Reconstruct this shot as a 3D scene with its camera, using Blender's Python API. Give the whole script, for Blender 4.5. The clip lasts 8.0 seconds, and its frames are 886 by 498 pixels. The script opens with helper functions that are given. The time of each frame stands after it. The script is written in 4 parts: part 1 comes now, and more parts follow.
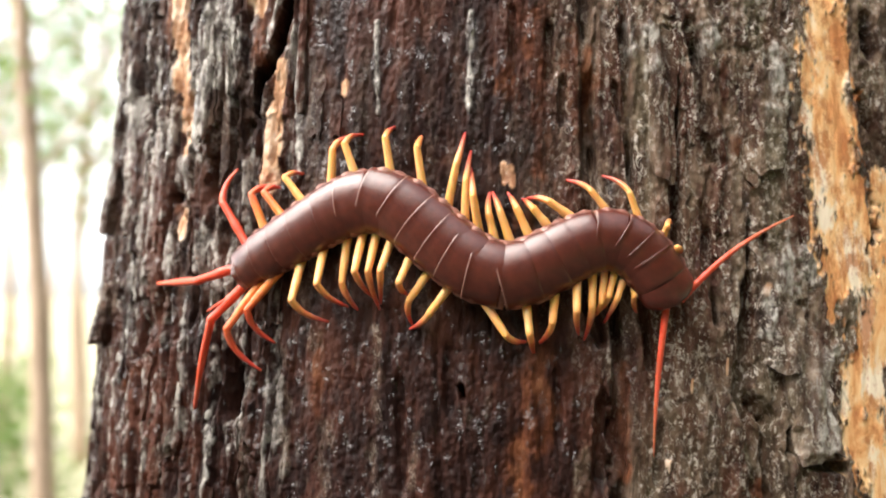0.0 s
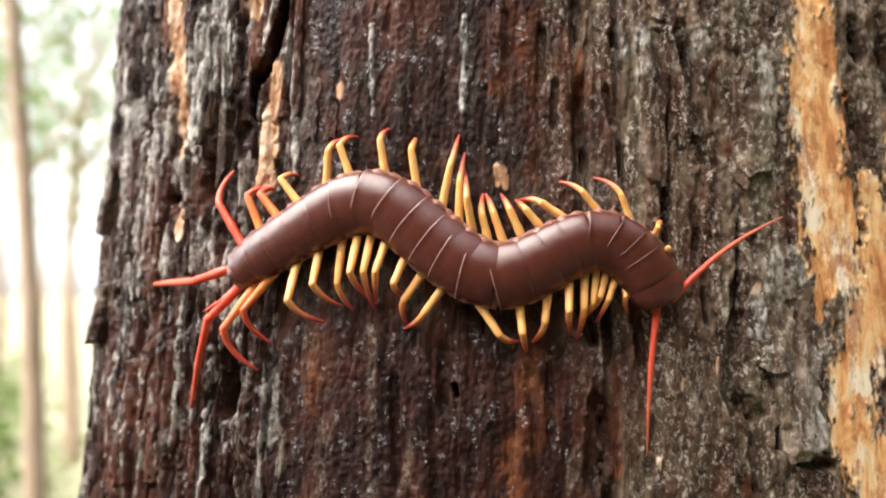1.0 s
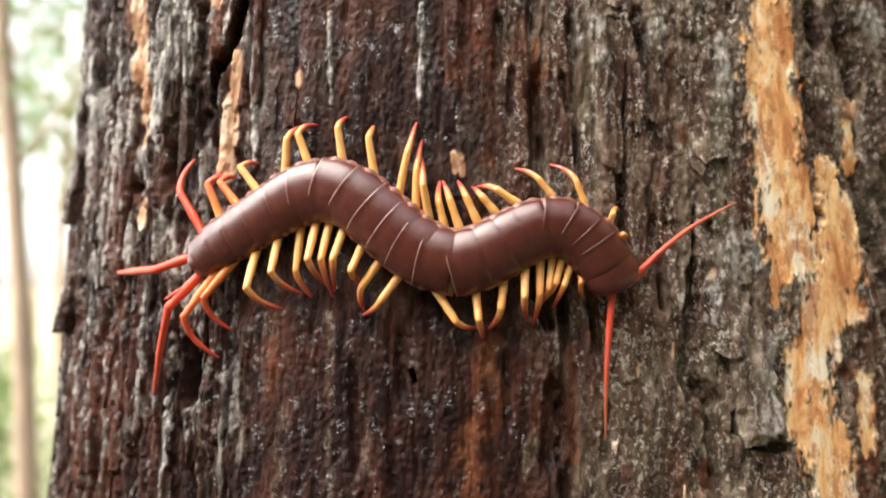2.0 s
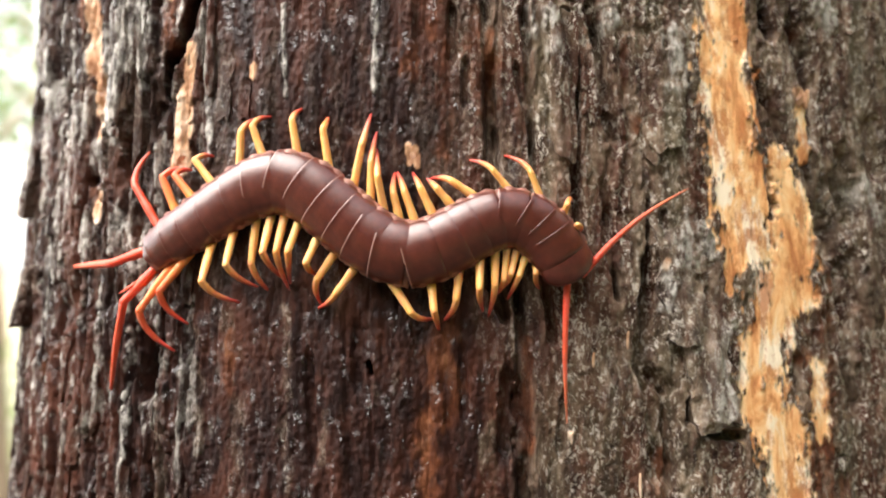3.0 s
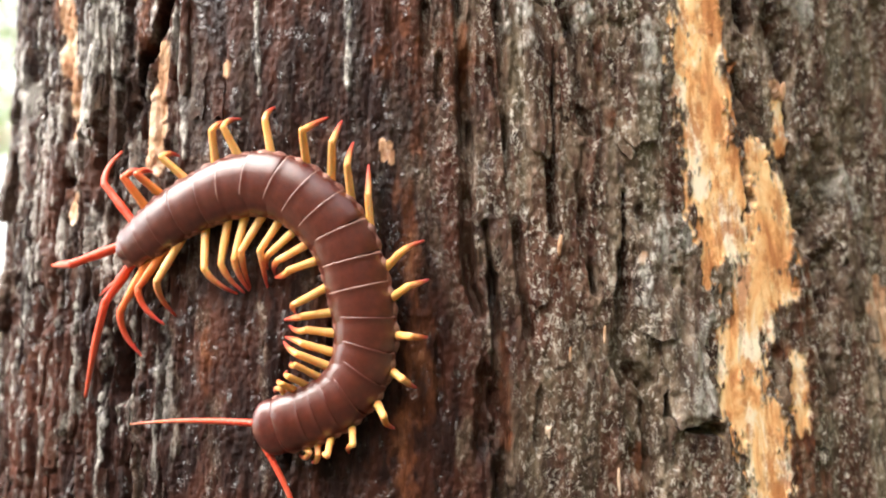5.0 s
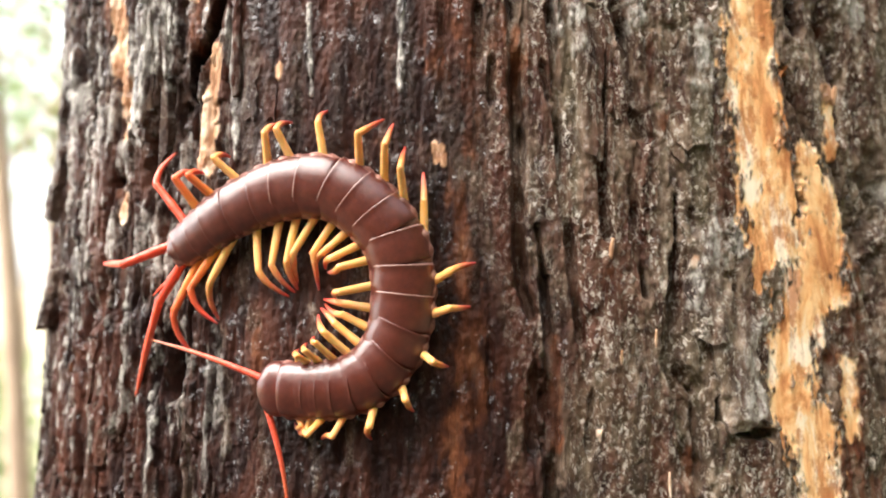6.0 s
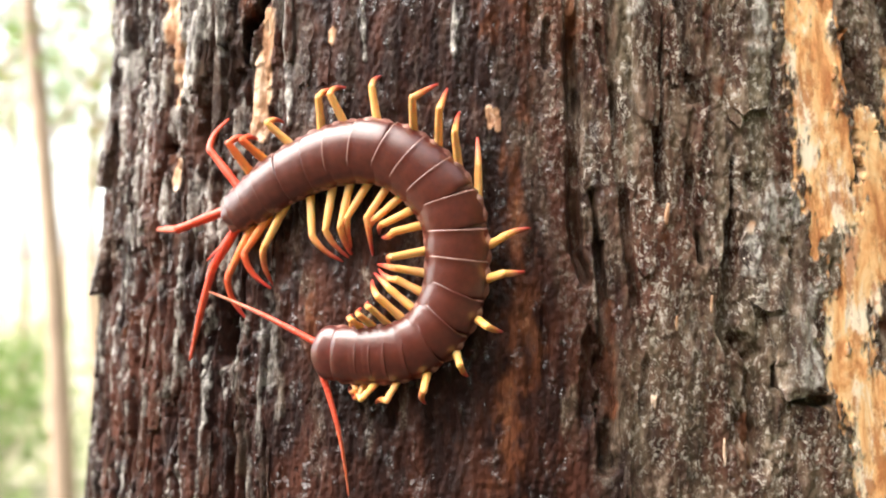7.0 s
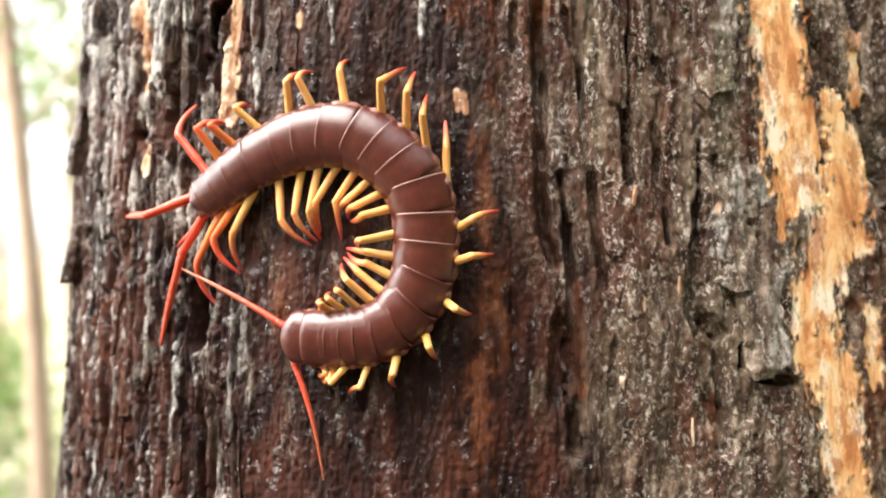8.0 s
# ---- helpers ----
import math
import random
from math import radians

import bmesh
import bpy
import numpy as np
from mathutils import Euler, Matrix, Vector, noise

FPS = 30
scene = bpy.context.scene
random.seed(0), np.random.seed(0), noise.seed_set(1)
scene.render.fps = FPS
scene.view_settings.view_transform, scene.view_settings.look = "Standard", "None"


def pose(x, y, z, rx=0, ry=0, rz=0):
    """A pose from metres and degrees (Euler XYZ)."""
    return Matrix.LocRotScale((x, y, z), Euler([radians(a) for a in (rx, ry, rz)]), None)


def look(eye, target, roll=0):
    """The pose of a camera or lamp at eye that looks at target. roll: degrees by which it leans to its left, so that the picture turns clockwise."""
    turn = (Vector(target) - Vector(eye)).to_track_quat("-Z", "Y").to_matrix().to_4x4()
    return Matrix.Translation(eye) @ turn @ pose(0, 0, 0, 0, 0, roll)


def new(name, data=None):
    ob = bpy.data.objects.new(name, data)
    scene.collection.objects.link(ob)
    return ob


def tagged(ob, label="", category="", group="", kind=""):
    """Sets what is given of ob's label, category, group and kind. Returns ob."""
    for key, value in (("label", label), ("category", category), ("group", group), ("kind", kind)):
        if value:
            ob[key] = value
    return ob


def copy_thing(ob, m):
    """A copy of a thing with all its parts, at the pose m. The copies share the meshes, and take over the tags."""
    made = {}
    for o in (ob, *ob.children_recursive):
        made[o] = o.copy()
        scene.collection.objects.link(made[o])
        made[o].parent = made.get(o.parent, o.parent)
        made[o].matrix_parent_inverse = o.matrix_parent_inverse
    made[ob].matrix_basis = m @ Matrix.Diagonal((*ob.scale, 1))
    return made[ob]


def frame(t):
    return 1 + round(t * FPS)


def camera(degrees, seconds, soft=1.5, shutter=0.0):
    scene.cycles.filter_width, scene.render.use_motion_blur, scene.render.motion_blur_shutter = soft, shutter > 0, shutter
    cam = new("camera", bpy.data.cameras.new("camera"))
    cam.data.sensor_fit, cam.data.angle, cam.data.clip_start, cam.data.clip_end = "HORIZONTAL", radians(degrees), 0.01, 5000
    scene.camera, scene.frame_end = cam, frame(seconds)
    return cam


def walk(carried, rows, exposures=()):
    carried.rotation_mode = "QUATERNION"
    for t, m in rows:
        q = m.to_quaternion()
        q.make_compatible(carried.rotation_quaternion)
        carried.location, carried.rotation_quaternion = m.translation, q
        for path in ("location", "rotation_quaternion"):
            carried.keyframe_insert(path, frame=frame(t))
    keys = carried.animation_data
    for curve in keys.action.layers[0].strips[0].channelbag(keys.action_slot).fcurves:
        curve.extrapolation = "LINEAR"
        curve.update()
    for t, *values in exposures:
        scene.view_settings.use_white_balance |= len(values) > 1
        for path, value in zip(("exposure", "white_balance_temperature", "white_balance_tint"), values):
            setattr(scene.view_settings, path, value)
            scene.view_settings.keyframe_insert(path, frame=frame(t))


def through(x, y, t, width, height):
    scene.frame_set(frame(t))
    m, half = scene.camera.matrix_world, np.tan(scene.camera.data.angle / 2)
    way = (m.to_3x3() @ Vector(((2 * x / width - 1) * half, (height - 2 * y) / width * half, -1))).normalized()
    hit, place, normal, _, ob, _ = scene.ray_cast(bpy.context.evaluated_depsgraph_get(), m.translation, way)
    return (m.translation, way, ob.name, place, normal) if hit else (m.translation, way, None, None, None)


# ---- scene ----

# ---------------------------------------------------------------- camera
cam = camera(42.0, 8.0, 2.0)
cam.data.dof.use_dof = True
cam.data.dof.focus_distance = 0.375
cam.data.dof.aperture_fstop = 9.0
# seconds, eye, yaw to the left, pitch up, lean
PATH = [
    (0.0, 0.009, -0.16355, 1.18325, 1.319, 2.515, 0.452),
    (0.5, 0.00912, -0.16544, 1.18327, 1.374, 2.508, 0.452),
    (1.0, 0.00845, -0.16871, 1.18348, 0.926, 2.487, 0.402),
    (1.2, 0.0111, -0.16946, 1.18416, 0.641, 2.253, 0.404),
    (2.3, 0.02262, -0.17073, 1.18201, 0.523, 1.792, 0.017),
    (2.5, 0.02382, -0.1707, 1.18293, -0.12, 1.482, -0.055),
    (3.0, 0.02677, -0.1709, 1.18393, -0.684, 1.351, -0.344),
    (3.5, 0.03044, -0.17044, 1.18225, -0.416, 1.736, -0.701),
    (4.0, 0.03209, -0.1692, 1.18103, -0.442, 1.629, -0.526),
    (4.2, 0.03263, -0.16929, 1.18106, -0.486, 1.622, -0.525),
    (5.3, 0.03436, -0.16984, 1.17931, -0.762, 1.801, -1.203),
    (5.5, 0.0324, -0.17015, 1.17927, -0.489, 1.791, -1.125),
    (6.0, 0.02364, -0.17005, 1.18069, 0.184, 1.766, -0.596),
    (6.5, 0.01979, -0.16899, 1.17927, 1.255, 1.267, -0.025),
    (7.0, 0.01756, -0.16946, 1.17799, 1.966, 0.465, -0.432),
    (7.5, 0.02015, -0.17139, 1.177, 1.079, 0.258, -0.989),
    (8.0, 0.02144, -0.17, 1.17418, 1.004, 0.182, -0.835),
]


def aimed(x, y, z, yaw, pitch, lean):
    a, b = radians(yaw), radians(pitch)
    way = Vector((-math.sin(a) * math.cos(b), math.cos(a) * math.cos(b), math.sin(b)))
    return look((x, y, z), Vector((x, y, z)) + 2.0 * way, lean)


walk(cam, [(r[0], aimed(*r[1:])) for r in PATH], [(0.0, 2.86), (0.5, 2.76), (1.0, 2.76), (2.5, 2.88), (3.0, 3.02), (3.5, 3.13), (8.0, 3.16)])

# ---------------------------------------------------------------- light: bright overcast forest edge
SUN_AZ, SUN_EL = radians(-110.0), radians(52.0)   # azimuth from +y towards +x
world = bpy.data.worlds.new("forest_sky")
scene.world = world
world.use_nodes = True
wn, wl = world.node_tree.nodes, world.node_tree.links
sky = wn.new("ShaderNodeTexSky")
sky.sky_type, sky.sun_disc = "NISHITA", False
sky.sun_elevation, sky.sun_rotation = SUN_EL, SUN_AZ
sky.air_density, sky.dust_density, sky.ozone_density = 1.0, 2.0, 1.0
soft = wn.new("ShaderNodeHueSaturation")
soft.inputs["Saturation"].default_value = 0.15
wl.new(sky.outputs["Color"], soft.inputs["Color"])
wl.new(soft.outputs["Color"], wn["Background"].inputs["Color"])
wn["Background"].inputs["Strength"].default_value = 0.095

sun_data = bpy.data.lights.new("sun", "SUN")
sun_data.energy, sun_data.angle, sun_data.color = 1.5, radians(72.0), (1.0, 0.93, 0.85)
sun = new("sun", sun_data)
sun.matrix_world = look((math.sin(SUN_AZ) * math.cos(SUN_EL) * 9, math.cos(SUN_AZ) * math.cos(SUN_EL) * 9, 1.2 + math.sin(SUN_EL) * 9), (0, 0, 1.2))


# ---------------------------------------------------------------- materials
def material(name):
    m = bpy.data.materials.new(name)
    m.use_nodes = True
    return m, m.node_tree.nodes, m.node_tree.links, m.node_tree.nodes["Principled BSDF"]


def noise_node(n, l, scale, detail=4.0, rough=0.55, stretch=(1, 1, 1), source=None, distortion=0.0):
    """Noise on object coordinates, stretched by the mapping."""
    mapping, tex = n.new("ShaderNodeMapping"), n.new("ShaderNodeTexNoise")
    mapping.inputs["Scale"].default_value = stretch
    tex.inputs["Scale"].default_value, tex.inputs["Detail"].default_value = scale, detail
    tex.inputs["Roughness"].default_value, tex.inputs["Distortion"].default_value = rough, distortion
    if source is None:
        source = n.new("ShaderNodeTexCoord").outputs["Object"]
    l.new(source, mapping.inputs["Vector"])
    l.new(mapping.outputs["Vector"], tex.inputs["Vector"])
    return tex.outputs["Fac"]


def ramp_node(n, l, fac, *stops):
    ramp = n.new("ShaderNodeValToRGB")
    while len(ramp.color_ramp.elements) < len(stops):
        ramp.color_ramp.elements.new(0.5)
    for e, (p, c) in zip(ramp.color_ramp.elements, stops):
        e.position = p
        e.color = (*c, 1.0) if len(c) == 3 else (c[0], c[0], c[0], 1.0)
    l.new(fac, ramp.inputs["Fac"])
    return ramp.outputs["Color"]


def mix_node(n, l, fac, a, b, blend="MIX"):
    mix = n.new("ShaderNodeMix")
    mix.data_type, mix.blend_type = "RGBA", blend
    for slot, v in ((mix.inputs[0], fac), (mix.inputs[6], a), (mix.inputs[7], b)):
        if isinstance(v, (float, int)):
            slot.default_value = v
        elif isinstance(v, tuple):
            slot.default_value = (*v, 1.0)
        else:
            l.new(v, slot)
    return mix.outputs[2]


def math_node(n, l, op, a, b=0.0, clamp=False):
    node = n.new("ShaderNodeMath")
    node.operation, node.use_clamp = op, clamp
    for slot, v in zip(node.inputs, (a, b)):
        if isinstance(v, (float, int)):
            slot.default_value = v
        else:
            l.new(v, slot)
    return node.outputs[0]


def bump_node(n, l, height, distance, strength=1.0, normal=None):
    b = n.new("ShaderNodeBump")
    b.inputs["Distance"].default_value, b.inputs["Strength"].default_value = distance, strength
    l.new(height, b.inputs["Height"])
    if normal is not None:
        l.new(normal, b.inputs["Normal"])
    return b.outputs["Normal"]


def attribute(n, name):
    a = n.new("ShaderNodeAttribute")
    a.attribute_name = name
    return a.outputs["Fac"]


def bark_material():
    m, n, l, p = material("wet_bark")
    grain = noise_node(n, l, 420, 5, 0.6, (1, 1, 0.22))
    fine = noise_node(n, l, 900, 4, 0.65, (1, 1, 0.6))
    mottle = noise_node(n, l, 150, 6, 0.68, (1, 1, 0.42))
    clump = noise_node(n, l, 60, 4, 0.6, (1, 1, 0.3))
    tone = attribute(n, "tone")
    grey = attribute(n, "grey")
    # charred wet bark, and the drier scaly bark of the other side
    dark = ramp_node(n, l, mottle, (0.30, (0.0066, 0.0024, 0.0021)), (0.47, (0.0130, 0.0045, 0.0035)), (0.60, (0.027, 0.0090, 0.0060)), (0.75, (0.068, 0.025, 0.014)))
    light = ramp_node(n, l, mottle, (0.33, (0.022, 0.0100, 0.0078)), (0.45, (0.082, 0.046, 0.032)), (0.55, (0.18, 0.120, 0.082)), (0.67, (0.42, 0.315, 0.235)))
    amount = math_node(n, l, "MULTIPLY", tone, ramp_node(n, l, clump, (0.30, (0.45,)), (0.62, (1.0,))), True)
    colour = mix_node(n, l, amount, dark, light)
    reddish = ramp_node(n, l, noise_node(n, l, 48, 4, 0.65, (1, 1, 0.3)), (0.48, (0.0,)), (0.62, (0.72,)))
    reddish = math_node(n, l, "MULTIPLY", reddish, math_node(n, l, "SUBTRACT", 1.0, math_node(n, l, "MULTIPLY", tone, 0.15)))
    colour = mix_node(n, l, reddish, colour, mix_node(n, l, mottle, (0.014, 0.0038, 0.0030), (0.125, 0.040, 0.022)))
    olive = ramp_node(n, l, noise_node(n, l, 70, 4, 0.6, (1, 1, 0.25)), (0.50, (0.0,)), (0.66, (0.62,)))
    colour = mix_node(n, l, math_node(n, l, "MULTIPLY", olive, tone, True), colour, mix_node(n, l, mottle, (0.030, 0.025, 0.015), (0.19, 0.165, 0.105)))
    # thin pale flakes, with wet gloss put into their colour
    flake_gloss = ramp_node(n, l, noise_node(n, l, 560, 6, 0.78, (1, 1, 0.7), None, 0.6), (0.53, (0.0,)), (0.57, (1.0,)))
    flake_gloss = math_node(n, l, "MULTIPLY", flake_gloss, ramp_node(n, l, noise_node(n, l, 110, 4, 0.65, (1, 1, 0.45)), (0.38, (0.08,)), (0.54, (1.0,))), True)
    flake_gloss = math_node(n, l, "MULTIPLY", flake_gloss, math_node(n, l, "ADD", math_node(n, l, "MULTIPLY", tone, 0.90), 0.012), True)
    colour = mix_node(n, l, flake_gloss, colour, mix_node(n, l, fine, (0.24, 0.195, 0.150), (0.70, 0.63, 0.55)))
    # weathered grey crests, with wet glints put into the colour
    worn_glint = math_node(n, l, "MULTIPLY", grey, ramp_node(n, l, noise_node(n, l, 300, 5, 0.7, (1, 1, 0.5)), (0.42, (0.08,)), (0.58, (0.80,))), True)
    colour = mix_node(n, l, worn_glint, colour, mix_node(n, l, fine, (0.15, 0.125, 0.10), (0.72, 0.68, 0.62)))
    rust = ramp_node(n, l, mottle, (0.32, (0.022, 0.0065, 0.0038)), (0.48, (0.070, 0.021, 0.0092)), (0.60, (0.13, 0.045, 0.019)), (0.74, (0.26, 0.120, 0.060)))
    rusty = math_node(n, l, "MULTIPLY", attribute(n, "rust"), ramp_node(n, l, clump, (0.34, (0.35,)), (0.56, (1.0,))), True)
    colour = mix_node(n, l, rusty, colour, rust)
    pale = ramp_node(n, l, noise_node(n, l, 150, 5, 0.65, (1, 1, 0.4)), (0.32, (0.26, 0.115, 0.060)), (0.48, (0.50, 0.29, 0.17)), (0.66, (0.70, 0.55, 0.43)))
    colour = mix_node(n, l, attribute(n, "pale"), colour, pale)
    streak = noise_node(n, l, 72, 6, 0.64, (1, 1, 0.45), None, 0.7)
    wood = ramp_node(n, l, streak, (0.35, (0.50, 0.18, 0.070)), (0.44, (0.82, 0.40, 0.165)), (0.52, (0.92, 0.59, 0.30)), (0.60, (0.95, 0.79, 0.60)))
    stain = ramp_node(n, l, noise_node(n, l, 120, 6, 0.72, (1, 1, 0.65)), (0.485, (0.0,)), (0.585, (0.82,)))
    wood = mix_node(n, l, stain, wood, mix_node(n, l, fine, (0.32, 0.095, 0.034), (0.68, 0.27, 0.10)))
    colour = mix_node(n, l, attribute(n, "wood"), colour, wood)
    l.new(colour, p.inputs["Base Color"])
    wet = noise_node(n, l, 75, 4, 0.6, (1, 1, 0.13))
    l.new(ramp_node(n, l, wet, (0.36, (0.46,)), (0.66, (0.70,))), p.inputs["Roughness"])
    p.inputs["Specular IOR Level"].default_value = 0.10
    # water film that lies in beads and runs
    film = ramp_node(n, l, noise_node(n, l, 260, 5, 0.7, (1, 1, 0.5)), (0.56, (0.0,)), (0.60, (0.95,)))
    film = mix_node(n, l, math_node(n, l, "MULTIPLY", tone, flake_gloss, True), film, (1.0, 1.0, 1.0))
    film = mix_node(n, l, ramp_node(n, l, wet, (0.36, (0.16,)), (0.46, (0.0,))), film, (0.9, 0.9, 0.9))
    film = mix_node(n, l, math_node(n, l, "MULTIPLY", grey, 0.5), film, (0.9, 0.9, 0.9))
    l.new(mix_node(n, l, attribute(n, "wood"), film, (0.06, 0.06, 0.06)), p.inputs["Coat Weight"])
    p.inputs["Coat Roughness"].default_value, p.inputs["Coat IOR"].default_value = 0.055, 1.5
    nb = bump_node(n, l, noise_node(n, l, 420, 4, 0.6, (1, 1, 0.22)), 0.0010)
    nb = bump_node(n, l, noise_node(n, l, 800, 2, 0.5, (1, 1, 0.6)), 0.0004, 1.0, nb)
    for b in [q for q in n if q.bl_idname == "ShaderNodeBump"]:
        l.new(math_node(n, l, "SUBTRACT", 1.0, math_node(n, l, "MULTIPLY", attribute(n, "wood"), 0.80)), b.inputs["Strength"])
    l.new(nb, p.inputs["Normal"])
    ripple = bump_node(n, l, noise_node(n, l, 640, 2.0, 0.6, (1, 1, 0.75)), 0.0024)
    l.new(ripple, p.inputs["Coat Normal"])
    return m


def chitin_material(name, low, mid, high, rough, spot=0.2):
    m, n, l, p = material(name)
    cloud = noise_node(n, l, 260, 4, 0.6)
    fine = noise_node(n, l, 1600, 3, 0.6)
    colour = ramp_node(n, l, cloud, (0.3, low), (0.5, mid), (0.72, high))
    # thin paler hem of a plate
    hem = math_node(n, l, "MULTIPLY", attribute(n, "hem"), ramp_node(n, l, noise_node(n, l, 220, 3, 0.6), (0.36, (0.55,)), (0.60, (0.95,))), True)
    l.new(mix_node(n, l, hem, colour, (0.52, 0.33, 0.27)), p.inputs["Base Color"])
    l.new(ramp_node(n, l, noise_node(n, l, 420, 3, 0.6), (0.3, (rough * 0.8,)), (0.7, (rough * 1.25,))), p.inputs["Roughness"])
    p.inputs["Coat Weight"].default_value, p.inputs["Coat Roughness"].default_value = spot, 0.25
    p.inputs["Specular IOR Level"].default_value = 0.34
    l.new(bump_node(n, l, fine, 0.00008), p.inputs["Normal"])
    return m


def leg_material(name, hip, middle, tip):
    m, n, l, p = material(name)
    along = attribute(n, "along")
    mottle = math_node(n, l, "MULTIPLY", math_node(n, l, "SUBTRACT", noise_node(n, l, 500, 3, 0.6), 0.5), 0.35)
    colour = ramp_node(n, l, math_node(n, l, "ADD", along, mottle, True), (0.05, hip), (0.46, middle), (0.86, tip))
    l.new(colour, p.inputs["Base Color"])
    p.inputs["Roughness"].default_value = 0.40
    p.inputs["Subsurface Weight"].default_value, p.inputs["Subsurface Radius"].default_value = 0.45, (0.6, 0.25, 0.08)
    p.inputs["Subsurface Scale"].default_value = 0.001
    l.new(bump_node(n, l, noise_node(n, l, 1500, 2, 0.6), 0.00006), p.inputs["Normal"])
    return m


def plain_material(name, a, b, scale, rough=0.8, stretch=(1, 1, 1), bump=0.0, through=0.0):
    m, n, l, p = material(name)
    f = noise_node(n, l, scale, 5, 0.62, stretch)
    l.new(ramp_node(n, l, f, (0.3, a), (0.7, b)), p.inputs["Base Color"])
    p.inputs["Roughness"].default_value = rough
    if bump:
        l.new(bump_node(n, l, f, bump), p.inputs["Normal"])
    if through:
        p.inputs["Transmission Weight"].default_value = 0.0
        lit = n.new("ShaderNodeBsdfTranslucent")
        l.new(ramp_node(n, l, f, (0.3, a), (0.7, b)), lit.inputs["Color"])
        mix = n.new("ShaderNodeMixShader")
        mix.inputs[0].default_value = through
        l.new(p.outputs[0], mix.inputs[1])
        l.new(lit.outputs[0], mix.inputs[2])
        l.new(mix.outputs[0], n["Material Output"].inputs["Surface"])
    return m


BARK = bark_material()
TERGITE = chitin_material("brown_chitin", (0.050, 0.0066, 0.0034), (0.070, 0.0105, 0.0050), (0.092, 0.0160, 0.0076), 0.36, 0.65)
HEAD = chitin_material("red_brown_chitin", (0.052, 0.0070, 0.0040), (0.078, 0.0110, 0.0062), (0.105, 0.019, 0.011), 0.36, 0.7)
PLEURA = chitin_material("pale_joint_membrane", (0.13, 0.050, 0.038), (0.20, 0.085, 0.065), (0.30, 0.16, 0.13), 0.36, 0.25)
LEG_YELLOW = leg_material("yellow_leg", (0.76, 0.43, 0.150), (0.76, 0.38, 0.115), (0.42, 0.055, 0.040))
LEG_ORANGE = leg_material("orange_leg", (0.70, 0.27, 0.060), (0.70, 0.14, 0.040), (0.60, 0.060, 0.042))
LEG_RED = leg_material("red_leg", (0.60, 0.060, 0.022), (0.66, 0.066, 0.024), (0.66, 0.10, 0.045))
ANTENNA = leg_material("red_antenna", (0.62, 0.065, 0.03), (0.58, 0.085, 0.04), (0.42, 0.12, 0.06))
# bark lightened, the haze of the background put into its colour
FAR_BARK = plain_material("sapling_bark", (0.28, 0.195, 0.14), (0.50, 0.37, 0.27), 14, 0.85, (1, 1, 0.3), 0.01)
LEAF = plain_material("young_leaf", (0.085, 0.150, 0.030), (0.19, 0.27, 0.065), 3, 0.5, (1, 1, 1), 0.0, 0.45)


def ground_material():
    m, n, l, p = material("forest_floor")
    grass = ramp_node(n, l, noise_node(n, l, 2.2, 5, 0.62), (0.3, (0.17, 0.18, 0.085)), (0.7, (0.44, 0.39, 0.27)))
    # unseen ground round the tree, darkened to dim light bounced from below
    dark_ground = ramp_node(n, l, noise_node(n, l, 18, 5, 0.7), (0.3, (0.016, 0.011, 0.008)), (0.7, (0.060, 0.040, 0.026)))
    far = n.new("ShaderNodeVectorMath")
    far.operation = "LENGTH"
    l.new(n.new("ShaderNodeTexCoord").outputs["Object"], far.inputs[0])
    edge = math_node(n, l, "ADD", math_node(n, l, "MULTIPLY", far.outputs["Value"], 0.1), math_node(n, l, "MULTIPLY", noise_node(n, l, 0.9, 4, 0.6), 0.3))
    l.new(mix_node(n, l, ramp_node(n, l, edge, (0.34, (0.0,)), (0.80, (1.0,))), dark_ground, grass), p.inputs["Base Color"])
    p.inputs["Roughness"].default_value = 0.9
    return m


GRASS = ground_material()


# ---------------------------------------------------------------- mesh helpers
def mesh_from(name, verts, faces, mat, smooth=True, attrs=None):
    me = bpy.data.meshes.new(name)
    me.from_pydata([tuple(v) for v in verts], [], faces)
    if smooth:
        me.polygons.foreach_set("use_smooth", [True] * len(me.polygons))
    for key, values in (attrs or {}).items():
        me.attributes.new(key, "FLOAT", "POINT").data.foreach_set("value", np.asarray(values, dtype=np.float32))
    me.materials.append(mat)
    me.update()
    return me


def part(name, me, parent, label=""):
    ob = new(name, me)
    ob.parent = parent
    return tagged(ob, label)


def tube(points, radii, sides=10, squash=1.0, close=True):
    """Verts and faces of a tapered tube along points; sides in the plane across the path, z up kept."""
    verts, faces = [], []
    pts = [Vector(q) for q in points]
    for i, q in enumerate(pts):
        d = (pts[min(i + 1, len(pts) - 1)] - pts[max(i - 1, 0)]).normalized()
        up = Vector((0, 0, 1)) if abs(d.z) < 0.9 else Vector((0, 1, 0))
        side = up.cross(d).normalized()
        top = d.cross(side)
        for k in range(sides):
            a = 2 * math.pi * k / sides
            verts.append(q + radii[i] * (math.cos(a) * side + squash * math.sin(a) * top))
    for i in range(len(pts) - 1):
        for k in range(sides):
            a, b = i * sides + k, i * sides + (k + 1) % sides
            faces.append((a, b, b + sides, a + sides))
    if close:
        faces.append(tuple(range(sides))[::-1])
        faces.append(tuple(range((len(pts) - 1) * sides, len(pts) * sides)))
    return verts, faces


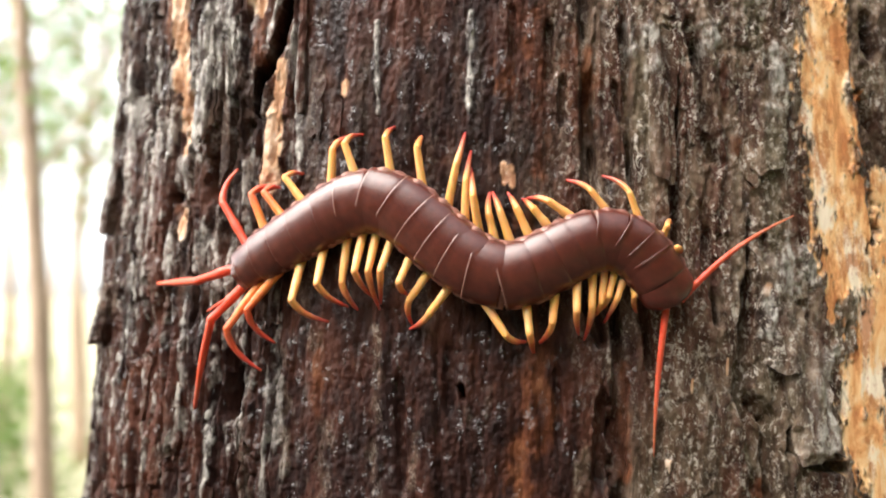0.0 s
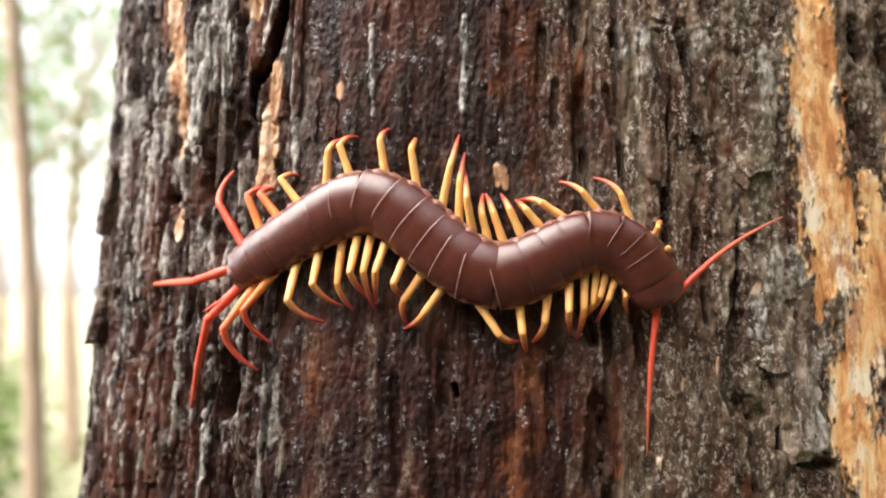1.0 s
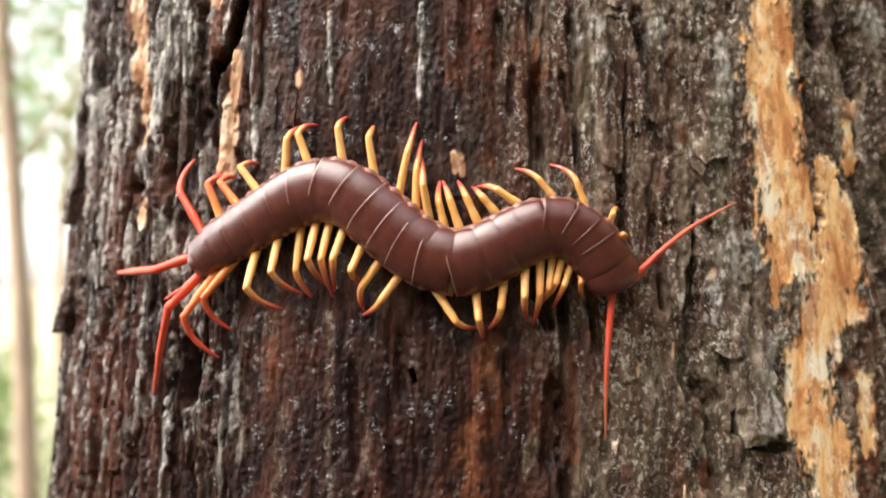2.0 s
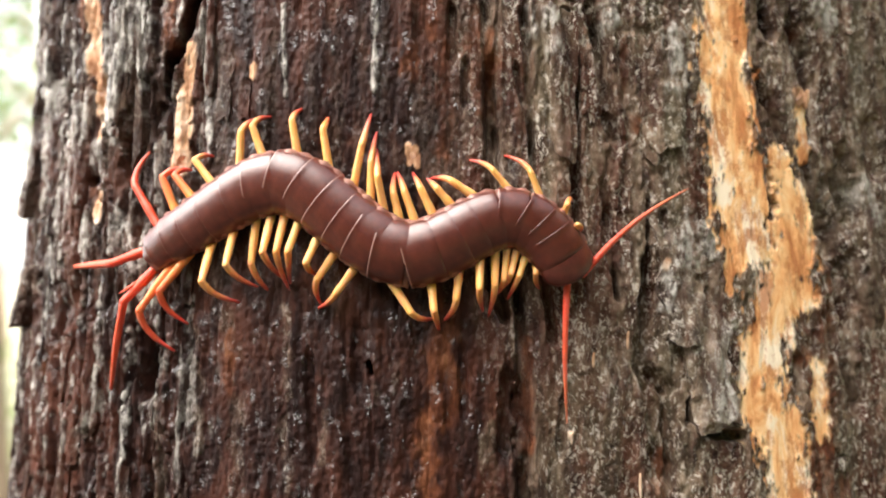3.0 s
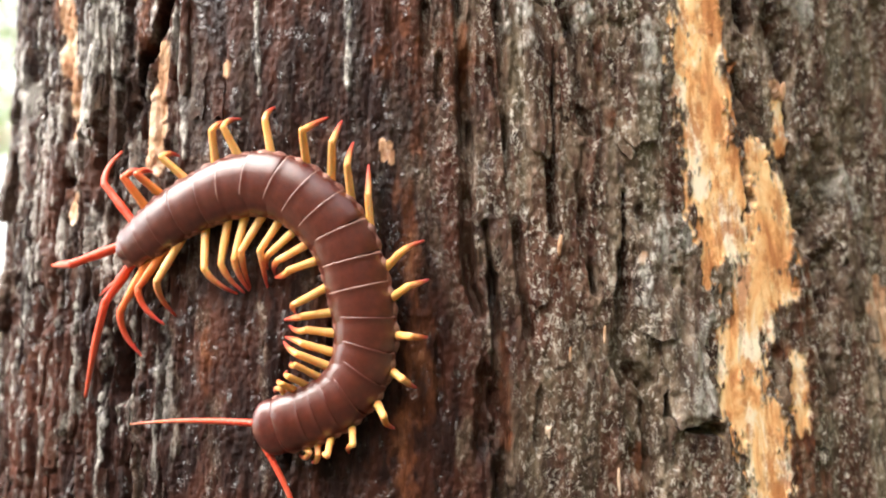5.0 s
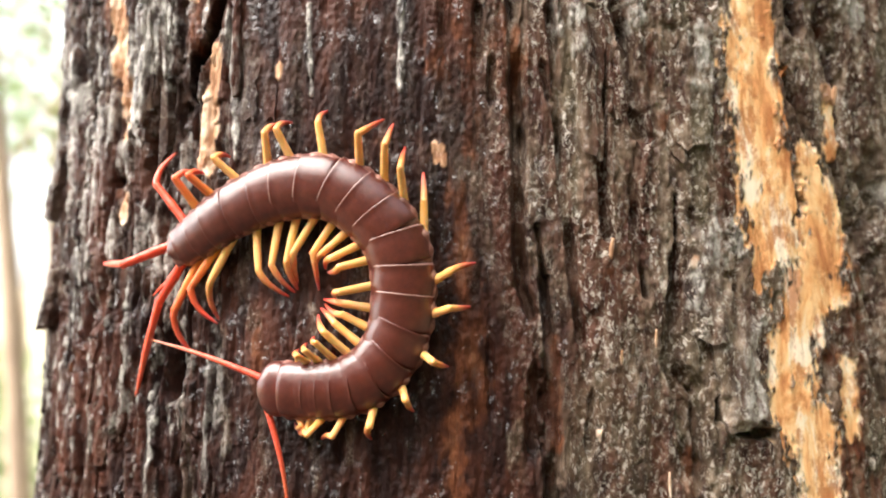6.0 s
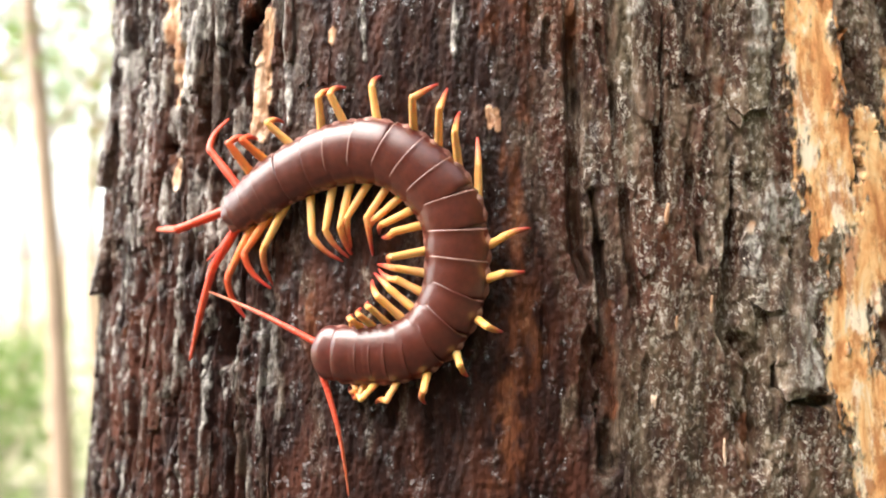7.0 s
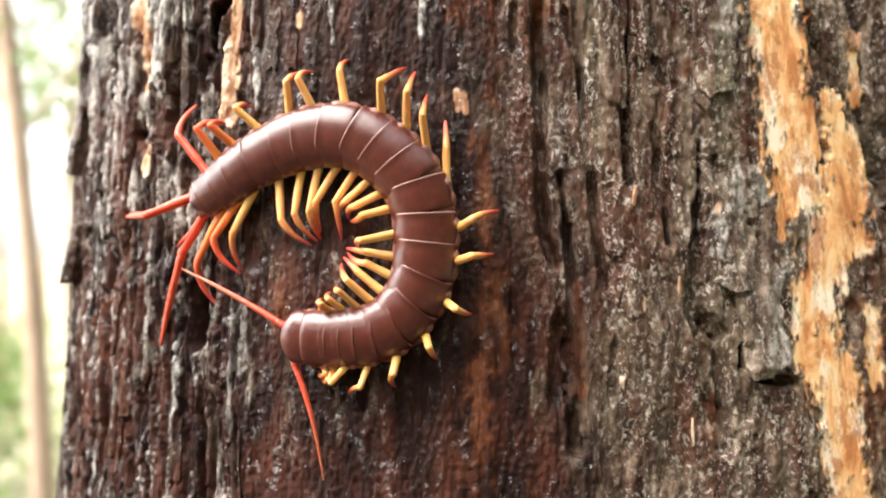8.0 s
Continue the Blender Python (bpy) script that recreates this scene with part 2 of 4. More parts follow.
def lattice(x, y, seed):
    """Repeatable random numbers in 0..1 on whole-number places."""
    h = (x.astype(np.int64) * 374761393 + y.astype(np.int64) * 668265263 + seed * 974711) & 0x7FFFFFFF
    h = ((h ^ (h >> 13)) * 1274126177) & 0x7FFFFFFF
    h = ((h ^ (h >> 16)) * 951274213) & 0x7FFFFFFF
    return ((h ^ (h >> 15)) & 0xFFFFFF) / float(0xFFFFFF)


def grad_noise(x, y, seed):
    """Gradient noise of two coordinates, about -1..1."""
    xi, yi = np.floor(x), np.floor(y)
    fx, fy = x - xi, y - yi
    u, v = fx * fx * fx * (fx * (fx * 6 - 15) + 10), fy * fy * fy * (fy * (fy * 6 - 15) + 10)

    def corner(dx, dy):
        a = lattice(xi + dx, yi + dy, seed) * 2 * np.pi
        return np.cos(a) * (fx - dx) + np.sin(a) * (fy - dy)

    a = corner(0, 0) * (1 - u) + corner(1, 0) * u
    b = corner(0, 1) * (1 - u) + corner(1, 1) * u
    return 1.5 * (a * (1 - v) + b * v)


def fbm(x, y, seed, octaves=3, gain=0.5):
    total, amp = 0.0, 1.0
    for k in range(octaves):
        total = total + amp * grad_noise(x * 2 ** k, y * 2 ** k, seed + 17 * k)
        amp *= gain
    return total


# ---------------------------------------------------------------- the trunk
CX, CY, RR, ZM = 0.045, 0.423, 0.212, 1.19


def trunk_radius(z):
    return 0.15 * (1 - 0.05 * np.clip(z - 1.6, 0, 9)) + 0.062 * np.exp(-(z - ZM) / 0.95)


def swell(s):
    """The trunk is not quite round: it stands out on one side."""
    k = np.clip((s - 0.13) / 0.12, 0, 1)
    return 0.016 * k * k * (3 - 2 * k) * np.clip((0.60 - s) / 0.2, 0, 1)


def surf(s, z, h):
    """A place on the trunk: s metres round from its front, z up, h proud of the bark."""
    r, a = float(trunk_radius(z)) + h, s / RR
    return Vector((CX + r * math.sin(a), CY - r * math.cos(a), z))


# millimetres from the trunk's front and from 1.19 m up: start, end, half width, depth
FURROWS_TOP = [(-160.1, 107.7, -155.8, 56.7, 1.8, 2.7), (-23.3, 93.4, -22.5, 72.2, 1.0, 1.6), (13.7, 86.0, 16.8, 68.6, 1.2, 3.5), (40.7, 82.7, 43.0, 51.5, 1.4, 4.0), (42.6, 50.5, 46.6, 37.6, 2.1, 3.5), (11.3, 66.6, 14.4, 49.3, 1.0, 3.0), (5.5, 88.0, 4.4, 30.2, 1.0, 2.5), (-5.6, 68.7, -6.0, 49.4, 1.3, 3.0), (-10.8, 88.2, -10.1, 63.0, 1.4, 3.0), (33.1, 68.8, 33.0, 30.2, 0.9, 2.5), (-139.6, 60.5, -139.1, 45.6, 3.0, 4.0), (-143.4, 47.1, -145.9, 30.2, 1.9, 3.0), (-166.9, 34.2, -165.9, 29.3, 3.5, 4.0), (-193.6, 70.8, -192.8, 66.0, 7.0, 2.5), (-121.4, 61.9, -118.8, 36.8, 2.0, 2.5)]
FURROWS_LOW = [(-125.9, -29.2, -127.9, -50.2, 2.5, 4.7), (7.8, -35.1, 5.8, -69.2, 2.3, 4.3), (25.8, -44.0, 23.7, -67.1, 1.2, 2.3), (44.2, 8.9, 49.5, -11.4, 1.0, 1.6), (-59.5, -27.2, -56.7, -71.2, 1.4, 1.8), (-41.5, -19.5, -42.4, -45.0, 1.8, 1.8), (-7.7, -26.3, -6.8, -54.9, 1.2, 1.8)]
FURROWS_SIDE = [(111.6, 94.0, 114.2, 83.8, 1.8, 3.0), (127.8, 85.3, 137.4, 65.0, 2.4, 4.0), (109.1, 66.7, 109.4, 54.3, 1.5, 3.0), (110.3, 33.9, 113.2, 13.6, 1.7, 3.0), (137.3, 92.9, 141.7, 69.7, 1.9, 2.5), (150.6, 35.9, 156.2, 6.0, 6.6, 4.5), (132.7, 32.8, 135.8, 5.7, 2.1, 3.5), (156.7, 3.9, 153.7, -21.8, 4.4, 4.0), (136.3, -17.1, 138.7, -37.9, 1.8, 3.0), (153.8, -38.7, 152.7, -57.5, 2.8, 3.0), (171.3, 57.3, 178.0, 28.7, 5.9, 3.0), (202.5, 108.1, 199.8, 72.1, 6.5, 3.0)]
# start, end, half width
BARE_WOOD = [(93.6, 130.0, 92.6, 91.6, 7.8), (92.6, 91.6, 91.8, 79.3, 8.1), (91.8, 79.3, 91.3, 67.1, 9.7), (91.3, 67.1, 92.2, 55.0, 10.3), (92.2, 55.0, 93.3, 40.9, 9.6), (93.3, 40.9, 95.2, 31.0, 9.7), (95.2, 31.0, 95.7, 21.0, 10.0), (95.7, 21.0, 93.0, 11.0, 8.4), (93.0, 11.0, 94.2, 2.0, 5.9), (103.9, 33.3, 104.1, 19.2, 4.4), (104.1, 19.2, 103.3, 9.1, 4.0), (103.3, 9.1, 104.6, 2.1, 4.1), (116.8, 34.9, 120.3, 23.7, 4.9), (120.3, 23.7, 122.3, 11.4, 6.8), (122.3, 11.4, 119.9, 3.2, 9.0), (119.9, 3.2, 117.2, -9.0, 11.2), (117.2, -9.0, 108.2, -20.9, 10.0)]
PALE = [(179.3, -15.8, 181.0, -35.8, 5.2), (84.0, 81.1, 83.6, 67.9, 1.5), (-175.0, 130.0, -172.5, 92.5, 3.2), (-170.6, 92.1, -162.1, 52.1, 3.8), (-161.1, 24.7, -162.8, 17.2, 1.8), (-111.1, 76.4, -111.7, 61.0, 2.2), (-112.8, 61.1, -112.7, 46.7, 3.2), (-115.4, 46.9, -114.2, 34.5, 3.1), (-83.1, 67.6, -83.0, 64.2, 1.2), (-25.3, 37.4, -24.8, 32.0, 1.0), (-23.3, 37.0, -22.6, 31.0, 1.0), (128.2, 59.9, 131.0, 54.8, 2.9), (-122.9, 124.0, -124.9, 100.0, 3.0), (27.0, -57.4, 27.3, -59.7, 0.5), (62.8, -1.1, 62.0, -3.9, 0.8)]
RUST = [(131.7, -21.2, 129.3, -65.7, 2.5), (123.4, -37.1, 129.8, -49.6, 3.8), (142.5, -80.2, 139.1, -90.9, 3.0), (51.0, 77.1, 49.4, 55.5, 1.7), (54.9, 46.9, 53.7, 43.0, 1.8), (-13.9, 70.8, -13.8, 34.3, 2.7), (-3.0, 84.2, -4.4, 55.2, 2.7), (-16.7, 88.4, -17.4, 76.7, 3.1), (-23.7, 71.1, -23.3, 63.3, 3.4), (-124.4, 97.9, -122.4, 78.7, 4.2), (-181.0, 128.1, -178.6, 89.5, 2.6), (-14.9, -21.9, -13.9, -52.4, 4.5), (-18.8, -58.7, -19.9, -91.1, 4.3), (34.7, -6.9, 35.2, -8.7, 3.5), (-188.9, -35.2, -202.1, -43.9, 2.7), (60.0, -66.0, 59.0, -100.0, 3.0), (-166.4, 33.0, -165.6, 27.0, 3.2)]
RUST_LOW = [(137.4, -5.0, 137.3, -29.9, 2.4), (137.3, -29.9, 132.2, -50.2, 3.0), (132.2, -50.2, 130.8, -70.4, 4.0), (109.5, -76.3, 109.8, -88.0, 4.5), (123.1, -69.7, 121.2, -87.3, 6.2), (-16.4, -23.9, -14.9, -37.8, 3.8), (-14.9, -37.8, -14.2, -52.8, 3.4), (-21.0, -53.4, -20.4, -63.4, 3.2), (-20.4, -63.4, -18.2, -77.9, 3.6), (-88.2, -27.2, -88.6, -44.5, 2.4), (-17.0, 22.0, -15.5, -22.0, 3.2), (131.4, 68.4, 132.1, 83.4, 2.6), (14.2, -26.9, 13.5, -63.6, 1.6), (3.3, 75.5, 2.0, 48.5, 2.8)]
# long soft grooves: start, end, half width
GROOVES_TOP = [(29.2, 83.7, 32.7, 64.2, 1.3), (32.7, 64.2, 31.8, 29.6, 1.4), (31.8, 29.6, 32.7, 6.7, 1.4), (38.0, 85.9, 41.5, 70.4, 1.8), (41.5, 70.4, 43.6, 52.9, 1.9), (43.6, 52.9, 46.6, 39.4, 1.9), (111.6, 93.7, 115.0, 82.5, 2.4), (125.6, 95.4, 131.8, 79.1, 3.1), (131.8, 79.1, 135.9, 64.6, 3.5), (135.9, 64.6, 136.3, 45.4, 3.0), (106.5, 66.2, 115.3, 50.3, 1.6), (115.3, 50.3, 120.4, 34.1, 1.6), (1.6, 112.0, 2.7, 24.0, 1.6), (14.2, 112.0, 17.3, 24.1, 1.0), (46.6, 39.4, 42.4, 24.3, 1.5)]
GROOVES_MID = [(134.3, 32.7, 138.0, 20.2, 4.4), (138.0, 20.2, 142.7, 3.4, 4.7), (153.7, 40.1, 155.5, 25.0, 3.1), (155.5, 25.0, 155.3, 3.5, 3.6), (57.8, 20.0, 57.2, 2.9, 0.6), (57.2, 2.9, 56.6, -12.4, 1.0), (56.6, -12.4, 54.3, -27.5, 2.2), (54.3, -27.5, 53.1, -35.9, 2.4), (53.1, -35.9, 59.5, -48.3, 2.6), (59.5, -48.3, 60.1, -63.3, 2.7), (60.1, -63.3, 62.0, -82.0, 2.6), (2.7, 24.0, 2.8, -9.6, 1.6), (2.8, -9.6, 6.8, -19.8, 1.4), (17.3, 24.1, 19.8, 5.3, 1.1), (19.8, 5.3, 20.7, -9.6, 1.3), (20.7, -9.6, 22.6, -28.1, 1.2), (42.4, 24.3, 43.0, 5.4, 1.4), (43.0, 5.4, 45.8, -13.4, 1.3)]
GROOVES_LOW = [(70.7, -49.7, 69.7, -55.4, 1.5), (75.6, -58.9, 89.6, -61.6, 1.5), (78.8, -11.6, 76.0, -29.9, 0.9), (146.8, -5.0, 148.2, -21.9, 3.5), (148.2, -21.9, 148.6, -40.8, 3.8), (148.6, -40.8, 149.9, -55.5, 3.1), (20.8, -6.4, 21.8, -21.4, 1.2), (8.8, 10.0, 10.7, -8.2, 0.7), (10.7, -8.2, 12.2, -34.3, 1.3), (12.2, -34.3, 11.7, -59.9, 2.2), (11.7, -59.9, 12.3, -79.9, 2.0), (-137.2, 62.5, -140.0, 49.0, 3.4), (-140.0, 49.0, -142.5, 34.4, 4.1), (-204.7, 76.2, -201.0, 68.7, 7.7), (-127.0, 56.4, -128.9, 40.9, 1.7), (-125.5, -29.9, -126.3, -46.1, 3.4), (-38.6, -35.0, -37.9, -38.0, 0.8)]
# grey crests and wet highlights put into the colour: start, end, half width
GREY_GLINTS = [(-228.6, 92.0, -216.4, 63.5, 6.0), (-188.3, 78.6, -184.9, 48.5, 3.0), (-148.4, 77.7, -148.3, 56.1, 2.4), (-137.9, 93.5, -137.0, 65.7, 1.2), (-103.6, 89.2, -100.1, 36.1, 1.2), (-71.9, 88.3, -70.0, 56.4, 0.8), (16.2, 85.3, 18.0, 75.6, 1.6), (69.5, 77.6, 68.6, 59.7, 3.6), (77.3, 8.8, 80.4, 3.0, 4.0), (82.0, -28.1, 81.5, -55.0, 2.2), (100.2, -46.3, 94.1, -59.6, 2.4)]
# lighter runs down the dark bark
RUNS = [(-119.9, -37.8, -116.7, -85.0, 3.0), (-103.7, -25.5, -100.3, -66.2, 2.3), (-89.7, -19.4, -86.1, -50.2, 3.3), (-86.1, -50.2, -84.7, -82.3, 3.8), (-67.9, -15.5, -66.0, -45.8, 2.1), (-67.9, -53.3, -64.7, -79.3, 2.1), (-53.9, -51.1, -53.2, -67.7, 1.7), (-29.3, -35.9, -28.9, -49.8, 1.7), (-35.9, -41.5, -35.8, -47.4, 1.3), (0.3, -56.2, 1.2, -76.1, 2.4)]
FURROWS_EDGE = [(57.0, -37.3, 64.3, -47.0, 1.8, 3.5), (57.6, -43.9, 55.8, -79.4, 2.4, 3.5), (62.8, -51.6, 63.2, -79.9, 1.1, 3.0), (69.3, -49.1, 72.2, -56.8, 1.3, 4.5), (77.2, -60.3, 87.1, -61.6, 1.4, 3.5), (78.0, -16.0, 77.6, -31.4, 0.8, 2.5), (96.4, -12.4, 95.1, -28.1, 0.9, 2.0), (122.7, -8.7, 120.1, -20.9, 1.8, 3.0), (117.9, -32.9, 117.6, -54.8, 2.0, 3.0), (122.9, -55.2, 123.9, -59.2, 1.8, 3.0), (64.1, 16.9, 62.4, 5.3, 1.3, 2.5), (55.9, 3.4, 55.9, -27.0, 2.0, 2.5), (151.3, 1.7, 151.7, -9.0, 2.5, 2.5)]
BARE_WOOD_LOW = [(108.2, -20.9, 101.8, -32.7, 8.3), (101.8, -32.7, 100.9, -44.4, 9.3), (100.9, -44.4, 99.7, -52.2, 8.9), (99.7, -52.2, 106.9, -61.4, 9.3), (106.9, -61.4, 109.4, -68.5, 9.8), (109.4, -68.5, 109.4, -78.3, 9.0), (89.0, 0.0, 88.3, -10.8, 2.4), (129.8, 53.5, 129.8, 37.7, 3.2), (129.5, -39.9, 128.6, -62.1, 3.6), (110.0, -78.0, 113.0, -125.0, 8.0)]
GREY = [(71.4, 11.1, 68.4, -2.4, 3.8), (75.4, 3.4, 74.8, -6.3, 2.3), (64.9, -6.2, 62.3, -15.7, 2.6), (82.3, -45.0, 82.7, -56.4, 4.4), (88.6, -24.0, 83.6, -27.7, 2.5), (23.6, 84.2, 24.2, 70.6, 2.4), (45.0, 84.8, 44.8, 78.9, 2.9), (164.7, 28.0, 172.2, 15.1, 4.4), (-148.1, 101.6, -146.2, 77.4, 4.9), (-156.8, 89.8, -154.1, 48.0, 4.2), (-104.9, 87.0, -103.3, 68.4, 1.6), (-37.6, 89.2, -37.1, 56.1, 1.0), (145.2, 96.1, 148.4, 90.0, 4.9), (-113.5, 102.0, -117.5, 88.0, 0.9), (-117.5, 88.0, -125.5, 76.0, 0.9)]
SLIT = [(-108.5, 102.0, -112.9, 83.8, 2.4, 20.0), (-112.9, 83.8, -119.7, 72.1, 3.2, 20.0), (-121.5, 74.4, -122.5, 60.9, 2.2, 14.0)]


def band(s, z, row):
    """Distance to a stretch of the bark over its half width (below 1: inside)."""
    a, b = np.array(row[:2]) * 0.001, np.array(row[2:4]) * 0.001
    a[1] += ZM
    b[1] += ZM
    d = b - a
    k = np.clip(((s - a[0]) * d[0] + (z - a[1]) * d[1]) / (d @ d), 0, 1)
    return np.hypot(s - a[0] - k * d[0], z - a[1] - k * d[1]) / (row[4] * 0.001)


def running(s, z, row):
    """1 along the middle of a stretch, less towards its ends."""
    a, b = np.array(row[:2]) * 0.001, np.array(row[2:4]) * 0.001
    d = b - a
    k = np.clip(((s - a[0]) * d[0] + (z - ZM - a[1]) * d[1]) / (d @ d), 0, 1)
    return np.clip(np.minimum(k, 1 - k) * 5 + 0.25, 0, 1)


def bands(s, z, rows, ragged, edge=3.5):
    """0..1: how much of a place lies in any of the rows, with ragged edges."""
    total = np.zeros_like(s)
    for row in rows:
        total = np.maximum(total, np.clip((1.3 - band(s, z, row) + ragged) * edge, 0, 1))
    return total


def slit(s, z):
    """The gap under the lifted flap: how open, and how deep."""
    torn = 0.14 * fbm(s / 0.0038, z / 0.009, 71, 3)
    gap, deep = np.zeros_like(s), np.zeros_like(s)
    for row in SLIT:
        inside = np.clip((1.15 - band(s, z, row) + torn) * 4, 0, 1)
        gap, deep = np.maximum(gap, inside), np.maximum(deep, 0.001 * row[5] * inside)
    return gap, deep


def bark_relief(s, z):
    """Height of the bark over the trunk's mean surface, and the masks of its kinds."""
    ws = s + 0.0022 * grad_noise(s / 0.03, z / 0.05, 3) + 0.0008 * grad_noise(s / 0.008, z / 0.012, 4)
    left = np.clip((-0.09 - s) / 0.03, 0, 1)
    right = np.clip((s - 0.022 + 0.16 * np.clip(z - ZM, -0.12, 0.12)) / 0.022, 0, 1)
    n1 = fbm(ws / 0.0115, z / 0.13, 11, 2)
    n2 = fbm(ws / 0.0058, z / 0.05, 23, 2)
    n3 = fbm(ws / 0.0032, z / 0.010, 31, 3)
    broken = np.clip(0.45 + 1.5 * fbm(s / 0.016, z / 0.035, 37, 2), 0, 1)
    crack = np.exp(-(n1 / 0.14) ** 2) * broken
    small = np.exp(-(n2 / 0.12) ** 2) * (1 - 0.7 * broken)
    h = (0.0009 + 0.0005 * (left + right)) * n1 - crack * (0.0008 + 0.0037 * left + 0.0006 * right) - small * (0.0003 + 0.0017 * left)
    # plates that broke off at different depths
    col = np.floor(ws / 0.0062 + 0.35 * grad_noise(s / 0.01, z / 0.02, 41))
    step = lattice(col, np.floor(z / 0.024 + 7 * lattice(col, col * 0, 5) + 0.5 * grad_noise(s / 0.004, z / 0.006, 43)), 47) - 0.5
    h += step * (0.0004 + 0.0022 * left + 0.0007 * right)
    h += (0.0004 + 0.0004 * left) * n3 + 0.00032 * fbm(s / 0.0015, z / 0.0024, 53, 2)
    # knobbly, less furrowed side
    h += right * 0.0006 * fbm(s / 0.0035, z / 0.0050, 61, 3)
    ragged = 0.55 * fbm(s / 0.0038, z / 0.009, 71, 3)
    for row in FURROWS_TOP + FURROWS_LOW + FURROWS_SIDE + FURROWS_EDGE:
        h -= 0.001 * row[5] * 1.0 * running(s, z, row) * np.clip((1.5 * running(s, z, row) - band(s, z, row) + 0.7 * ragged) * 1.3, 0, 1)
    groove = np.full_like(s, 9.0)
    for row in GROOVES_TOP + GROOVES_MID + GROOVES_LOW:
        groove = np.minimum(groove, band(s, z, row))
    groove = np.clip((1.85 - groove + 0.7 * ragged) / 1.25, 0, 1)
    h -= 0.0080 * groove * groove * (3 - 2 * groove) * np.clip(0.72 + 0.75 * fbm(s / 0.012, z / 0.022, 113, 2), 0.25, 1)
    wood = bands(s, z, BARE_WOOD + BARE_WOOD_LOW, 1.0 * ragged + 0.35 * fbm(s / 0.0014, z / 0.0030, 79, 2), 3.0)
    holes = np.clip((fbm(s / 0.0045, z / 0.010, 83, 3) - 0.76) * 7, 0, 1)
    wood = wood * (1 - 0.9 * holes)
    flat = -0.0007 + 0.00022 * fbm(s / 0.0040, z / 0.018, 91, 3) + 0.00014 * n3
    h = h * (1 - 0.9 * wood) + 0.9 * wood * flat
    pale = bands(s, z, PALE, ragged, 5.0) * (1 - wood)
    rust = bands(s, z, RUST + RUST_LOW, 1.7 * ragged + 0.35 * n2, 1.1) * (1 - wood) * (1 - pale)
    grey = bands(s, z, GREY + GREY_GLINTS, 1.8 * ragged, 1.4) * (1 - wood)
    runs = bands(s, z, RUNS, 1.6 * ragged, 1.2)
    # weathered crests and wet streaks, whose glints are put into the grey colour
    crest = np.clip((fbm(ws / 0.0055, z / 0.045, 103, 2) + 0.35 * fbm(s / 0.0018, z / 0.006, 107, 2) - 0.32) * 9, 0, 1)
    grey = np.maximum(grey, crest * 0.85 * left * (1 - right) * (1 - wood) * (1 - pale))
    h += pale * 0.0003 + grey * 0.0007
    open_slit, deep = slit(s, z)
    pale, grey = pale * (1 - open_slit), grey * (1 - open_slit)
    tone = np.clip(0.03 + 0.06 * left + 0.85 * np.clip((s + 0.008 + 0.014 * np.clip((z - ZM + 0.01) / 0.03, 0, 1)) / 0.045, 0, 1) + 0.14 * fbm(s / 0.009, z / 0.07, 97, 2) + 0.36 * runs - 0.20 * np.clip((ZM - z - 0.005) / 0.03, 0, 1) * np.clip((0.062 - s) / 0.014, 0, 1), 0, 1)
    # shade of the open slit put into the colour: tone and rust removed
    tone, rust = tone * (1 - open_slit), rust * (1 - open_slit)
    return np.clip(h, -0.016, 0.0024) - deep, wood, pale, rust, tone, grey


def trunk():
    """The big tree: one closed-round sheet, fine where the bark is seen close, coarse elsewhere."""
    half = math.pi * RR
    s = np.concatenate([np.linspace(-half, -0.292, 70, endpoint=False), np.linspace(-0.292, 0.262, 1090, endpoint=False), np.linspace(0.262, half, 78, endpoint=False)])
    z = np.concatenate([np.linspace(-0.05, 1.075, 60, endpoint=False), np.linspace(1.075, 1.335, 500, endpoint=False), np.linspace(1.335, 3.2, 110, endpoint=False), np.linspace(3.2, 9.0, 60)])
    S, Z = np.meshgrid(s, z)
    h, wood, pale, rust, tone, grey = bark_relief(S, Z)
    # the gap runs back under its flap
    r, a = trunk_radius(Z) + h + swell(S), (S - 0.55 * slit(S, Z)[1]) / RR
    verts = np.stack([CX + r * np.sin(a), CY - r * np.cos(a), Z], -1).reshape(-1, 3)
    ns, nz = len(s), len(z)
    i, j = np.meshgrid(np.arange(ns), np.arange(nz - 1))
    k = (i + 1) % ns
    quads = np.stack([j * ns + i, j * ns + k, (j + 1) * ns + k, (j + 1) * ns + i], -1).reshape(-1, 4).astype(np.int32)
    me = bpy.data.meshes.new("trunk")
    me.vertices.add(len(verts))
    me.vertices.foreach_set("co", verts.astype(np.float32).ravel())
    me.loops.add(quads.size)
    me.loops.foreach_set("vertex_index", quads.ravel())
    me.polygons.add(len(quads))
    me.polygons.foreach_set("loop_start", np.arange(0, quads.size, 4, dtype=np.int32))
    me.polygons.foreach_set("loop_total", np.full(len(quads), 4, dtype=np.int32))
    me.polygons.foreach_set("use_smooth", np.ones(len(quads), dtype=bool))
    me.update(calc_edges=True)
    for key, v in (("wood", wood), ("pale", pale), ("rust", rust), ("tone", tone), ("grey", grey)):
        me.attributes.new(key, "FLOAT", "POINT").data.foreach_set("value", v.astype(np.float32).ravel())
    me.materials.append(BARK)
    return me


